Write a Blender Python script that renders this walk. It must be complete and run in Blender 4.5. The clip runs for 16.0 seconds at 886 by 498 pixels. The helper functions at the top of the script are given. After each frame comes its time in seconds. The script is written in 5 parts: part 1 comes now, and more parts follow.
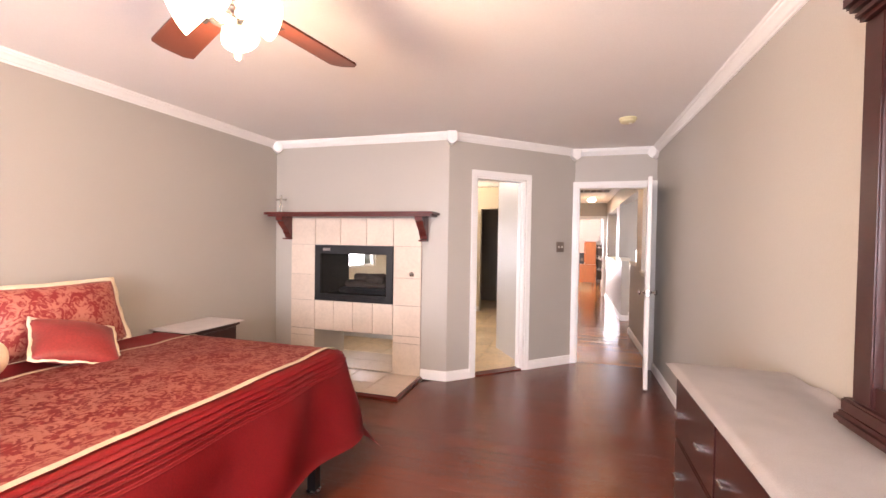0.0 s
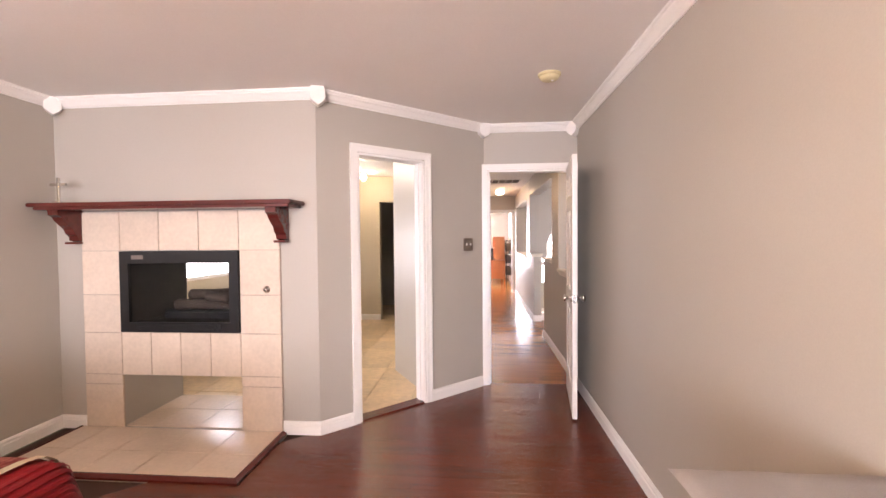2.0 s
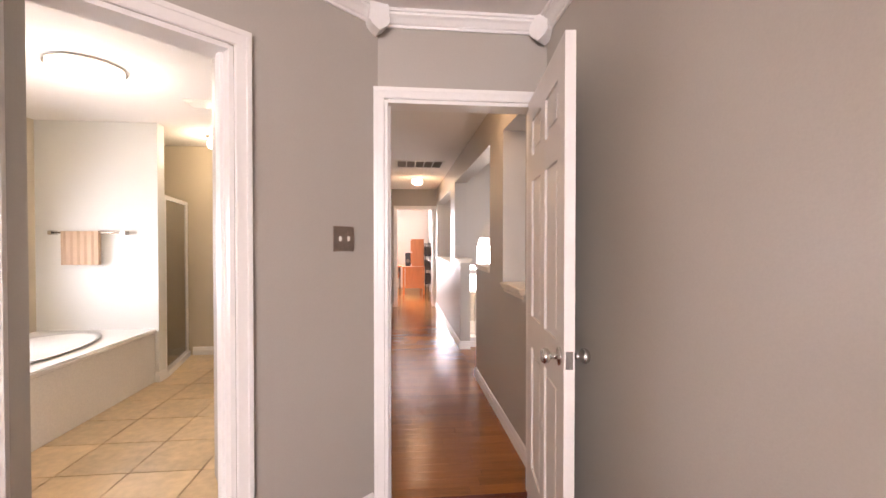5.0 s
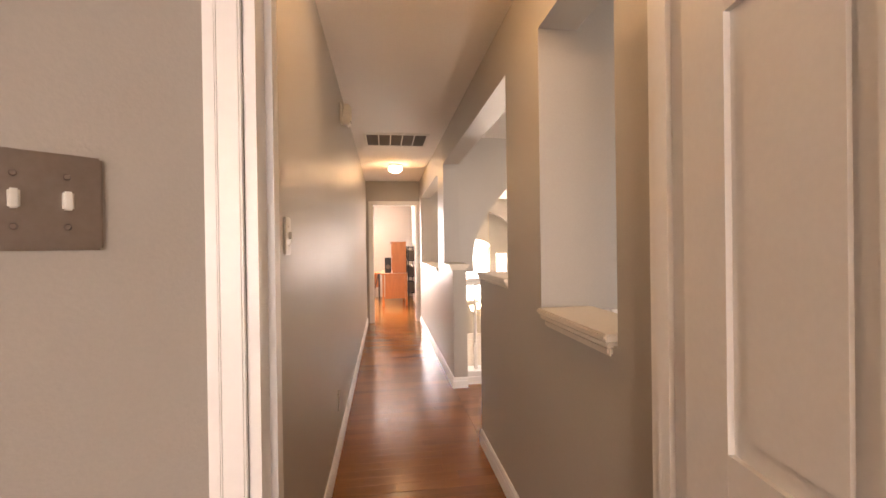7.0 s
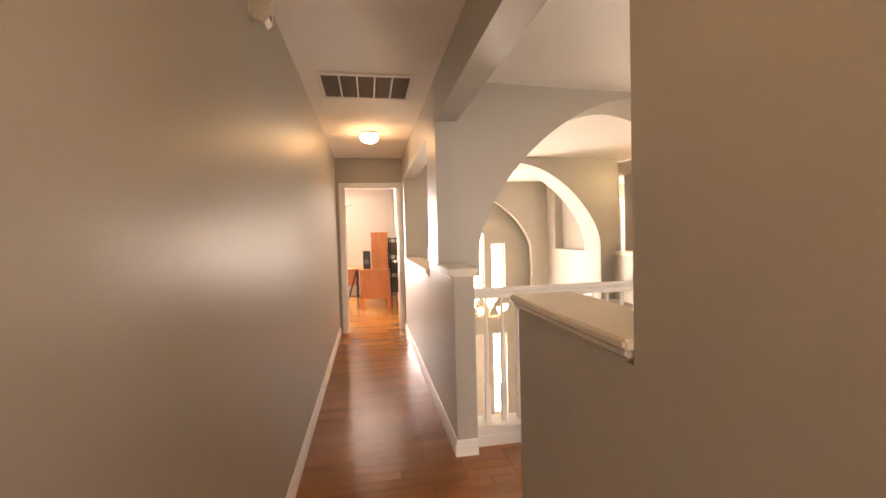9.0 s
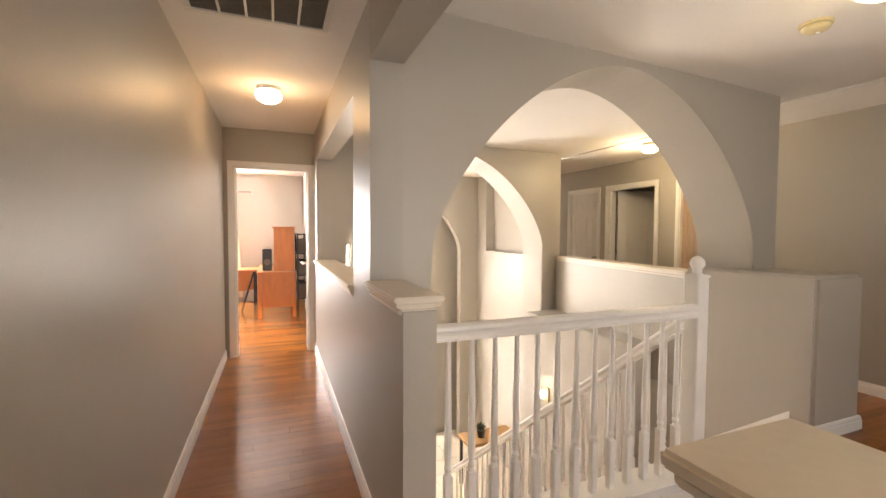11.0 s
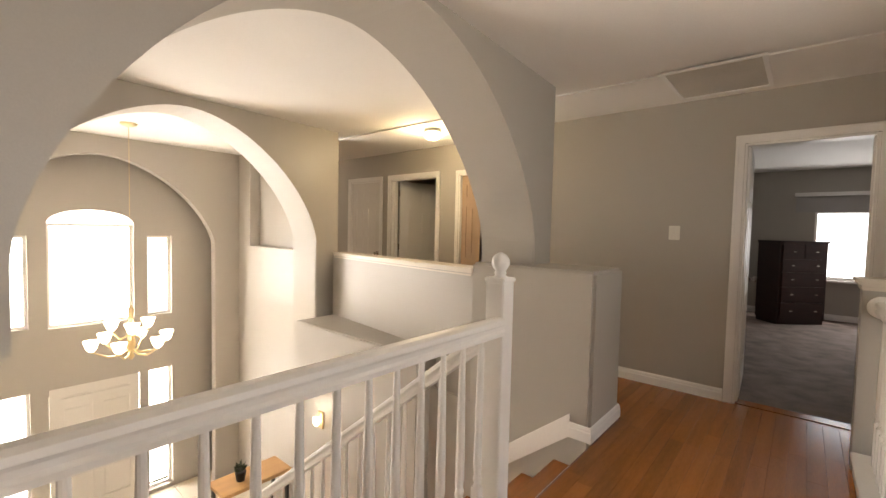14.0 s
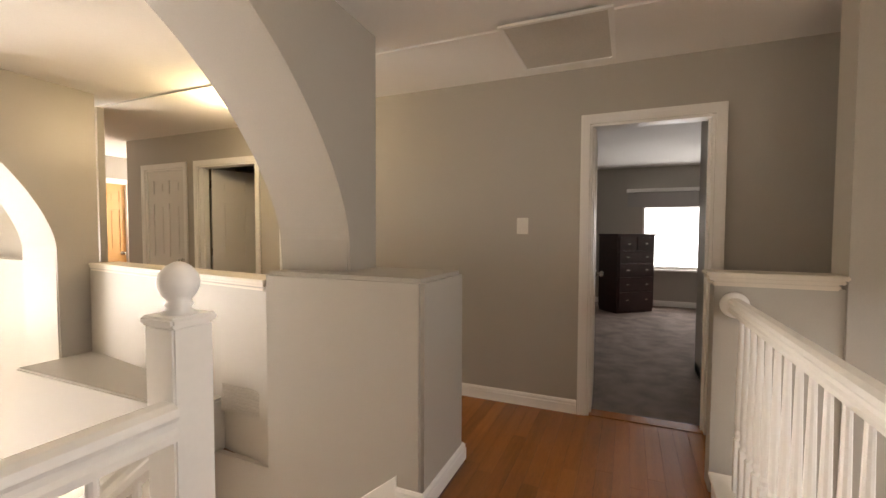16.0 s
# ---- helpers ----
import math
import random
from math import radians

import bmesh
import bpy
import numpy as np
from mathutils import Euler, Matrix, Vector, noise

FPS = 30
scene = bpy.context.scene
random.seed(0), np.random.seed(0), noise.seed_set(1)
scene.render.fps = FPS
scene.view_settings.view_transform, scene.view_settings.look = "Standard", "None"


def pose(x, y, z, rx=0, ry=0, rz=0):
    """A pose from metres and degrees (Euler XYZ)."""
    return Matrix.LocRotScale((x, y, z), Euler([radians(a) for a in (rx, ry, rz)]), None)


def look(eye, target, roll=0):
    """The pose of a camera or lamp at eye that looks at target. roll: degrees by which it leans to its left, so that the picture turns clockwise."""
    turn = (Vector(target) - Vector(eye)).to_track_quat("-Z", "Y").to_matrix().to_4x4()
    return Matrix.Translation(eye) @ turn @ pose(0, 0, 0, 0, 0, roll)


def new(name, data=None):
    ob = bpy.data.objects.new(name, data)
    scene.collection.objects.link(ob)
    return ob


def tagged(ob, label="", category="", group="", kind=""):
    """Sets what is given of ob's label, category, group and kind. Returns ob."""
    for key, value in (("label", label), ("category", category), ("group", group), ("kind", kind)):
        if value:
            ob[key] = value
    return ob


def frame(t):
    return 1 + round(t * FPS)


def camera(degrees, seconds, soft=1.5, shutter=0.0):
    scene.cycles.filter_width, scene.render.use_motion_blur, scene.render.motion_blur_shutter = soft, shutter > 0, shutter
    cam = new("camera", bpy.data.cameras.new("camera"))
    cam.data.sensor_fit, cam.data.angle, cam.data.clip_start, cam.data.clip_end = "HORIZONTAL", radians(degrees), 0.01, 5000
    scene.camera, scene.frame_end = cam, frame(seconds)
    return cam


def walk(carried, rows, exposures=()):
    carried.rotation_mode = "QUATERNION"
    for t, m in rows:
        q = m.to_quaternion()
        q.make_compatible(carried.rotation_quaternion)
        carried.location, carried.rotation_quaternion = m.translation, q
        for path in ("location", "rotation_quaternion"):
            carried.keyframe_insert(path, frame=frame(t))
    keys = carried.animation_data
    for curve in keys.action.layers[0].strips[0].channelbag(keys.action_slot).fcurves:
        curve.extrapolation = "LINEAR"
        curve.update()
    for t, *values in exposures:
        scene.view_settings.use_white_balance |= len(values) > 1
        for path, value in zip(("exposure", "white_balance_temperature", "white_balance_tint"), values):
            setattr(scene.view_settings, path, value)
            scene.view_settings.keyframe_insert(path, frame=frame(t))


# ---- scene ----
cam = camera(92.2, 16.0)
PATH = [
    (0, (0.211, -0.434, 1.401), (-0.361, 1.483, 1.36), 0.9),
    (0.5, (0.194, -0.175, 1.405), (-0.26, 1.772, 1.38), 0.5),
    (1, (0.206, 0.087, 1.407), (-0.152, 2.055, 1.379), 0.1),
    (1.5, (0.192, 0.377, 1.413), (-0.064, 2.36, 1.372), -0.2),
    (2, (0.194, 0.67, 1.409), (0.028, 2.662, 1.356), -0.5),
    (2.5, (0.195, 0.985, 1.406), (0.119, 2.983, 1.349), -0.5),
    (3, (0.186, 1.318, 1.398), (0.201, 3.317, 1.339), -0.5),
    (3.5, (0.208, 1.625, 1.379), (0.299, 3.622, 1.321), -0.6),
    (4, (0.28, 1.94, 1.357), (0.406, 3.935, 1.311), -0.4),
    (4.5, (0.313, 2.267, 1.339), (0.488, 4.259, 1.303), -0.4),
    (4.7, (0.33, 2.396, 1.333), (0.517, 4.387, 1.3), -0.2),
    (7, (0.493, 4.032, 1.285), (0.766, 6.013, 1.277), -0.8),
    (7.5, (0.531, 4.417, 1.264), (0.806, 6.398, 1.256), -0.8),
    (8, (0.569, 4.749, 1.277), (0.855, 6.728, 1.254), -1.2),
    (10.3, (0.658, 6.167, 1.367), (1.206, 8.089, 1.278), -0.2),
    (10.5, (0.665, 6.271, 1.363), (1.264, 8.177, 1.278), 0.1),
    (11, (0.697, 6.444, 1.358), (1.428, 8.304, 1.277), 0.3),
    (11.5, (0.752, 6.611, 1.348), (1.62, 8.411, 1.267), 0.6),
    (12, (0.829, 6.759, 1.337), (1.839, 8.484, 1.257), 1.0),
    (12.5, (0.923, 6.886, 1.339), (2.072, 8.521, 1.256), 1.3),
    (13, (1.035, 6.998, 1.336), (2.323, 8.526, 1.255), 1.4),
    (13.5, (1.165, 7.07, 1.324), (2.575, 8.486, 1.235), 1.5),
    (14, (1.331, 7.125, 1.325), (2.853, 8.419, 1.233), 1.3),
    (14.5, (1.505, 7.17, 1.317), (3.133, 8.329, 1.227), 1.2),
    (15, (1.727, 7.202, 1.321), (3.438, 8.235, 1.229), 0.9),
    (15.5, (1.964, 7.242, 1.308), (3.74, 8.157, 1.222), 0.6),
    (16, (2.238, 7.264, 1.297), (4.072, 8.059, 1.215), 0.2),
]
walk(cam, [(t, look(eye, target, roll)) for t, eye, target, roll in PATH],
     [(0, 0.72, 6450, 23), (4.7, 0.66, 6500, 23), (7, 0.55, 7600, 23), (8.2, 0.44, 8500, 23), (10.3, 0.30, 7250, 15), (13, 0.16, 7000, 13), (14.5, 0.08, 6950, 13), (16, 0.20, 7100, 14)])

# ---- world and large lights ----
world = bpy.data.worlds.new("sky")
scene.world = world
world.use_nodes = True
wn = world.node_tree
sky = wn.nodes.new("ShaderNodeTexSky")
sky.sky_type = "NISHITA"
sky.sun_disc = False
sky.sun_elevation, sky.sun_rotation = radians(48), radians(200)
wn.links.new(sky.outputs[0], wn.nodes["Background"].inputs[0])
wn.nodes["Background"].inputs[1].default_value = 0.12
sun_data = bpy.data.lights.new("sun", "SUN")
sun_data.energy, sun_data.angle, sun_data.color = 3.0, radians(0.5), (1, 0.95, 0.88)
new("sun", sun_data).matrix_world = pose(0, 0, 30, 42, 0, 20)


def area(name, m, w, h, watts, color):
    d = bpy.data.lights.new(name, "AREA")
    d.shape, d.size, d.size_y, d.energy, d.color = "RECTANGLE", w, h, watts, color
    o = new(name, d)
    o.matrix_world = m
    return o


def bulb(name, x, y, z, watts, color, r=0.05):
    d = bpy.data.lights.new(name, "POINT")
    d.energy, d.color, d.shadow_soft_size = watts, color, r
    new(name, d).location = (x, y, z)


DAY, WARM, WARM2 = (0.95, 0.97, 1.0), (1.0, 0.72, 0.42), (1.0, 0.60, 0.27)
area("bedroom_window_daylight", look((-0.9, -3.05, 1.45), (-0.9, 0, 1.35)), 3.2, 1.5, 190, DAY)
area("foyer_window_daylight", look((2.65, 14.72, 0.6), (2.65, 10, 0.3)), 2.1, 1.7, 255, (1.0, 0.96, 0.9))
area("foyer_sidelight_daylight", look((2.65, 14.72, -1.8), (2.65, 10, -1.8)), 2.0, 1.8, 330, (1.0, 0.96, 0.9))
area("stairwell_window_daylight", look((3.0, 4.78, 1.2), (3.0, 8, 0.9)), 1.9, 1.2, 21, DAY)
# Unseen fill before a solid wall, added to brighten corridor and gallery.
area("corridor_window_daylight", look((7.17, 13.9, 1.4), (5, 13.6, 1.2)), 0.9, 1.2, 70, (1, 0.94, 0.85))
area("office_window_daylight", look((-0.75, 15.62, 1.35), (0.2, 10, 0.9)), 1.1, 1.3, 390, DAY)
area("room_window_daylight", look((10.85, 6.15, 1.2), (6, 6.4, 1.0)), 1.75, 1.1, 32, DAY)
area("bath_window_daylight", look((-3.22, 5.65, 1.25), (0, 5.65, 1.0)), 1.3, 0.6, 25, DAY)
bulb("fan_light", -0.78, 0.60, 1.93, 66, WARM, 0.12)
bulb("hall_light", 0.66, 9.97, 2.30, 6.5, WARM2, 0.07)
bulb("hall_south_light", 0.65, 5.45, 2.29, 5.5, WARM2, 0.07)
bulb("gallery_light", 4.88, 10.33, 2.22, 26, (1, 0.80, 0.48), 0.07)
bulb("landing_light", 3.02, 7.45, 2.30, 3.2, (1, 0.78, 0.5), 0.07)
bulb("bath_light", -1.65, 5.57, 2.28, 13, (1, 0.88, 0.7), 0.12)
bulb("spot_light", -1.62, 7.35, 2.27, 8, (1, 0.82, 0.55), 0.06)
bulb("chandelier_light", 2.72, 13.0, 0.25, 10, (1, 0.8, 0.55), 0.15)
bulb("sconce_light", 3.68, 10.79, -0.52, 1.2, (1, 0.86, 0.68), 0.05)
# Added fill hanging free in the open stairwell, without any fixture.
bulb("downstairs_light", 2.6, 6.0, -0.5, 22, (1, 0.85, 0.7), 0.1)

# ---- materials ----
def mat(name, color, rough=0.6, metal=0.0, vary=0.06, big=1.2, fine=90.0, bump=0.05, spec=0.5, stretch=(1, 1, 1), per_piece=0.0, emit=None, strength=0.0, coat=0.0):
    m = bpy.data.materials.new(name)
    m.use_nodes = True
    t = m.node_tree
    b = t.nodes["Principled BSDF"]
    L, N = t.links.new, t.nodes.new
    geo, mp = N("ShaderNodeNewGeometry"), N("ShaderNodeMapping")
    mp.inputs["Scale"].default_value = stretch
    L(geo.outputs["Position"], mp.inputs["Vector"])
    n1, n2 = N("ShaderNodeTexNoise"), N("ShaderNodeTexNoise")
    n1.inputs["Scale"].default_value, n2.inputs["Scale"].default_value = big, fine
    n1.inputs["Detail"].default_value, n2.inputs["Detail"].default_value = 3, 3
    for n in (n1, n2):
        L(mp.outputs[0], n.inputs["Vector"])
    add = N("ShaderNodeMath")
    add.operation = "ADD"
    L(n1.outputs["Fac"], add.inputs[0])
    L(n2.outputs["Fac"], add.inputs[1])
    last = add
    if per_piece:
        oi, ml, a2 = N("ShaderNodeObjectInfo"), N("ShaderNodeMath"), N("ShaderNodeMath")
        ml.operation, a2.operation = "MULTIPLY_ADD", "ADD"
        ml.inputs[1].default_value, ml.inputs[2].default_value = per_piece, -per_piece / 2
        L(oi.outputs["Random"], ml.inputs[0])
        L(add.outputs[0], a2.inputs[0])
        L(ml.outputs[0], a2.inputs[1])
        last = a2
    ramp = N("ShaderNodeMapRange")
    ramp.inputs["From Min"].default_value, ramp.inputs["From Max"].default_value = 0.5, 1.5
    ramp.inputs["To Min"].default_value, ramp.inputs["To Max"].default_value = 1 - vary * 2, 1 + vary * 2
    L(last.outputs[0], ramp.inputs["Value"])
    mul = N("ShaderNodeMix")
    mul.data_type, mul.blend_type = "RGBA", "MULTIPLY"
    mul.inputs["Factor"].default_value = 1.0
    mul.inputs["A"].default_value = (*color, 1)
    for sock in mul.inputs:
        if sock.type == "RGBA" and sock.name == "A":
            sock.default_value = (*color, 1)
        if sock.type == "RGBA" and sock.name == "B":
            L(ramp.outputs[0], sock)
    out = [o for o in mul.outputs if o.type == "RGBA"][0]
    L(out, b.inputs["Base Color"])
    b.inputs["Roughness"].default_value, b.inputs["Metallic"].default_value = rough, metal
    b.inputs["Specular IOR Level"].default_value = spec
    b.inputs["Coat Weight"].default_value = coat
    b.inputs["Coat Roughness"].default_value = 0.12
    if bump:
        bp = N("ShaderNodeBump")
        bp.inputs["Strength"].default_value, bp.inputs["Distance"].default_value = bump, 0.004
        L(n2.outputs["Fac"], bp.inputs["Height"])
        L(bp.outputs[0], b.inputs["Normal"])
    if emit:
        b.inputs["Emission Color"].default_value = (*emit, 1)
        b.inputs["Emission Strength"].default_value = strength
    return m


def damask(name, c1, c2):
    m = mat(name, c1, 0.55, vary=0.1, bump=0.2)
    t = m.node_tree
    b, L, N = t.nodes["Principled BSDF"], t.links.new, t.nodes.new
    geo, v, n = N("ShaderNodeNewGeometry"), N("ShaderNodeTexVoronoi"), N("ShaderNodeTexNoise")
    n.inputs["Scale"].default_value, n.inputs["Detail"].default_value, n.inputs["Distortion"].default_value = 19, 7, 2.4
    L(geo.outputs["Position"], n.inputs["Vector"])
    v.inputs["Scale"].default_value = 12
    L(geo.outputs["Position"], v.inputs["Vector"])
    mx = N("ShaderNodeMath")
    mx.operation = "MULTIPLY_ADD"
    mx.inputs[1].default_value = 0.22
    L(v.outputs["Distance"], mx.inputs[0])
    L(n.outputs["Fac"], mx.inputs[2])
    r = N("ShaderNodeValToRGB")
    r.color_ramp.elements[0].position, r.color_ramp.elements[0].color = 0.55, (*c1, 1)
    r.color_ramp.elements[1].position, r.color_ramp.elements[1].color = 0.68, (*c2, 1)
    L(mx.outputs[0], r.inputs[0])
    L(r.outputs[0], b.inputs["Base Color"])
    return m


WALL = mat("greige_wall_paint", (0.44, 0.408, 0.362), 0.40, vary=0.025, fine=160, bump=0.10, big=0.7)
CEIL = mat("white_ceiling_texture", (0.86, 0.83, 0.79), 0.85, vary=0.02, fine=110, bump=0.25)
TRIM = mat("white_trim_paint", (0.86, 0.84, 0.81), 0.35, vary=0.015, fine=60, bump=0.02)
# White cap trim, toned down to cream so the colour holds the tops' shade.
CAPSHADED = mat("shaded_white_cap", (0.72, 0.65, 0.55), 0.35, vary=0.03, fine=60, bump=0.03)
DOORP = mat("white_door_paint", (0.76, 0.73, 0.69), 0.4, vary=0.02, bump=0.03)
CHERRY = mat("dark_cherry_floor", (0.115, 0.025, 0.012), 0.13, vary=0.11, big=2.5, fine=30, bump=0.26, stretch=(0.6, 9, 1), per_piece=0.3)
HONEYX = mat("honey_wood_floor", (0.31, 0.115, 0.027), 0.16, vary=0.15, big=2.5, fine=30, bump=0.09, stretch=(0.6, 9, 1), per_piece=0.55)
HONEYGAP = mat("honey_joint", (0.17, 0.062, 0.018), 0.6)
GAP = mat("dark_joint", (0.05, 0.02, 0.012), 0.8)
MAHOG = mat("dark_mahogany", (0.034, 0.008, 0.006), 0.34, vary=0.2, big=4, fine=50, stretch=(1, 1, 6), bump=0.05)
MAHOGX = mat("mantel_mahogany", (0.10, 0.016, 0.012), 0.25, vary=0.2, big=4, fine=50, stretch=(1, 6, 6), bump=0.05)
BLADE = mat("fan_blade_cherry", (0.075, 0.020, 0.012), 0.35, vary=0.15, stretch=(6, 6, 1), bump=0.04)
CREAMTILE = mat("cream_ceramic_tile", (0.68, 0.57, 0.47), 0.22, vary=0.05, big=5, fine=40, bump=0.02, per_piece=0.3)
GROUT = mat("tile_grout", (0.45, 0.38, 0.31), 0.9)
BATHTILE = mat("beige_travertine_tile", (0.62, 0.46, 0.27), 0.28, vary=0.13, big=3.5, fine=18, bump=0.04, per_piece=0.4)
BLACK = mat("black_metal", (0.012, 0.012, 0.013), 0.35, 0.0, bump=0.03)
SOOT = mat("sooty_firebrick", (0.022, 0.02, 0.018), 0.9, vary=0.2, bump=0.2)
LOG = mat("ceramic_log", (0.06, 0.045, 0.036), 0.9, vary=0.3, big=12, bump=0.5)
CHROME = mat("satin_nickel", (0.62, 0.60, 0.57), 0.22, 1.0, bump=0.0)
PEWTER = mat("pewter_plate", (0.32, 0.27, 0.24), 0.35, 0.9, bump=0.02)
RED = mat("crimson_satin", (0.29, 0.010, 0.014), 0.5, vary=0.1, big=5, fine=120, bump=0.12)
CREAM = mat("cream_piping", (0.75, 0.62, 0.45), 0.7, bump=0.1)
DAMASK = damask("red_gold_damask", (0.25, 0.014, 0.014), (0.45, 0.155, 0.11))
CUSHION = mat("red_cushion_satin", (0.25, 0.028, 0.024), 0.45, vary=0.16, big=7, fine=90, bump=0.15)
CLOTH = mat("grey_white_table_cloth", (0.62, 0.58, 0.57), 0.8, vary=0.05, big=9, fine=300, bump=0.3)
LAMPGLASS = mat("lit_lamp_glass", (0.9, 0.85, 0.75), 0.4, emit=(1.0, 0.82, 0.55), strength=9.0, bump=0)
LAMPYEL = mat("lit_yellow_lamp_glass", (0.9, 0.8, 0.5), 0.4, emit=(1.0, 0.86, 0.45), strength=5.0, bump=0)
PLASTIC = mat("white_plastic", (0.78, 0.76, 0.70), 0.4, bump=0)
IVORY = mat("yellowed_plastic", (0.68, 0.60, 0.36), 0.45, bump=0)
DARKVENT = mat("dark_filter", (0.12, 0.095, 0.075), 0.9, bump=0.2)
ORANGEWOOD = mat("orange_oak_veneer", (0.36, 0.12, 0.03), 0.35, vary=0.12, big=4, fine=40, stretch=(6, 6, 1), bump=0.03)
TANWALL = mat("tan_bath_paint", (0.60, 0.52, 0.38), 0.5, vary=0.02, bump=0.08)
BATHPALE = mat("pale_bath_paint", (0.74, 0.74, 0.70), 0.45, vary=0.02, bump=0.08)
CARPET = mat("grey_carpet", (0.25, 0.195, 0.168), 0.98, vary=0.35, big=5, fine=130, bump=0.9)
SHEER = mat("cream_curtain", (0.75, 0.66, 0.52), 0.8, bump=0.1)
SUB = mat("foundation_tile", (0.62, 0.55, 0.45), 0.4, vary=0.06)
LEAF = mat("dark_foliage", (0.03, 0.045, 0.02), 0.6)
TUB = mat("white_acrylic", (0.82, 0.80, 0.76), 0.18, bump=0)
GLASS = bpy.data.materials.new("clear_glass")
GLASS.use_nodes = True
gb = GLASS.node_tree.nodes["Principled BSDF"]
gb.inputs["Transmission Weight"].default_value, gb.inputs["Roughness"].default_value, gb.inputs["IOR"].default_value = 1.0, 0.02, 1.1
MIRROR = mat("mirror_silver", (0.85, 0.85, 0.85), 0.03, 1.0, vary=0.0, bump=0)


# ---- builders ----
def mesh_of(name, bm, material, smooth=False):
    me = bpy.data.meshes.new(name)
    bmesh.ops.recalc_face_normals(bm, faces=bm.faces)
    bm.to_mesh(me)
    bm.free()
    me.materials.append(material)
    if smooth:
        for p in me.polygons:
            p.use_smooth = True
    return me


def part(name, bm, material, parent, label="", smooth=False):
    o = new(name, mesh_of(name, bm, material, smooth))
    o.parent = parent
    return tagged(o, label)


def structure(name, bm, material, label="", m=None, smooth=False):
    o = new(name, mesh_of(name, bm, material, smooth))
    if m is not None:
        o.matrix_world = m
    return tagged(o, label, name.split("_")[0], "", "structure")


def thing(name, label, category, m=None, group=""):
    o = new(name)
    if m is not None:
        o.matrix_world = m
    return tagged(o, label, category, group)


def box(bm, x0, x1, y0, y1, z0, z1, bevel=0.0, m=None):
    c = ((x0 + x1) / 2, (y0 + y1) / 2, (z0 + z1) / 2)
    r = bmesh.ops.create_cube(bm, size=1, matrix=Matrix.Translation(c) @ Matrix.Diagonal((x1 - x0, y1 - y0, z1 - z0, 1)))
    vs = r["verts"]
    if bevel:
        es = list({e for v in vs for e in v.link_edges})
        vs = list({v for f in bmesh.ops.bevel(bm, geom=es, offset=bevel, segments=2, affect="EDGES")["faces"] for v in f.verts} | {v for v in vs if v.is_valid})
    if m is not None:
        bmesh.ops.transform(bm, matrix=m, verts=[v for v in vs if v.is_valid])
    return bm


def B(*a, bevel=0.0, m=None):
    return box(bmesh.new(), *a, bevel=bevel, m=m)


def lathe(bm, profile, seg=16, m=None):
    rings = []
    for r, z in profile:
        rings.append([bm.verts.new((r * math.cos(2 * math.pi * i / seg), r * math.sin(2 * math.pi * i / seg), z)) for i in range(seg)])
    for a, b in zip(rings, rings[1:]):
        for i in range(seg):
            bm.faces.new((a[i], a[(i + 1) % seg], b[(i + 1) % seg], b[i]))
    bm.faces.new(rings[0][::-1])
    bm.faces.new(rings[-1])
    if m is not None:
        bmesh.ops.transform(bm, matrix=m, verts=[v for r in rings for v in r])
    return bm


def prism(bm, outline, depth, m=None):
    """An outline in x and z, pushed along y from 0 to depth."""
    a = [bm.verts.new((x, 0, z)) for x, z in outline]
    b = [bm.verts.new((x, depth, z)) for x, z in outline]
    bm.faces.new(a)
    bm.faces.new(b[::-1])
    for i in range(len(a)):
        j = (i + 1) % len(a)
        bm.faces.new((a[i], b[i], b[j], a[j]))
    if m is not None:
        bmesh.ops.transform(bm, matrix=m, verts=a + b)
    return bm


def sweep(bm, profile, path):
    """A profile (distance to the left of the path, z) carried along a plan path, mitred at the corners."""
    rings = []
    for i, p in enumerate(path):
        p = Vector(p)
        d0 = (p - Vector(path[i - 1])).normalized() if i else None
        d1 = (Vector(path[i + 1]) - p).normalized() if i + 1 < len(path) else None
        d0, d1 = d0 or d1, d1 or d0
        n0, n1 = Vector((-d0.y, d0.x)), Vector((-d1.y, d1.x))
        n = (n0 + n1).normalized()
        n /= max(0.3, n.dot(n0))
        rings.append([bm.verts.new((p.x + n.x * d, p.y + n.y * d, z)) for d, z in profile])
    k = len(profile)
    for a, b in zip(rings, rings[1:]):
        for i in range(k):
            bm.faces.new((a[i], a[(i + 1) % k], b[(i + 1) % k], b[i]))
    bm.faces.new(rings[0])
    bm.faces.new(rings[-1][::-1])
    return bm


def wall(name, p0, p1, th, z0, z1, openings=(), material=None, label="painted plaster wall"):
    """A wall whose room face runs from p0 to p1; its thickness lies to the left. openings: start, end, sill, head."""
    p0, p1 = Vector(p0), Vector(p1)
    length = (p1 - p0).length
    ang = math.atan2(p1.y - p0.y, p1.x - p0.x)
    bm = bmesh.new()
    cuts = sorted({0.0, length, *[o[0] for o in openings], *[o[1] for o in openings]})
    for a, b in zip(cuts, cuts[1:]):
        if b - a < 1e-4:
            continue
        spans, z = [], z0
        for o in sorted([o for o in openings if o[0] <= a + 1e-5 and o[1] >= b - 1e-5], key=lambda o: o[2]):
            spans.append((z, o[2]))
            z = o[3]
        spans.append((z, z1))
        for lo, hi in spans:
            if hi - lo > 1e-4:
                box(bm, a, b, 0, th, lo, hi)
    return structure(name, bm, material or WALL, label, Matrix.Translation((p0.x, p0.y, 0)) @ Matrix.Rotation(ang, 4, "Z"))


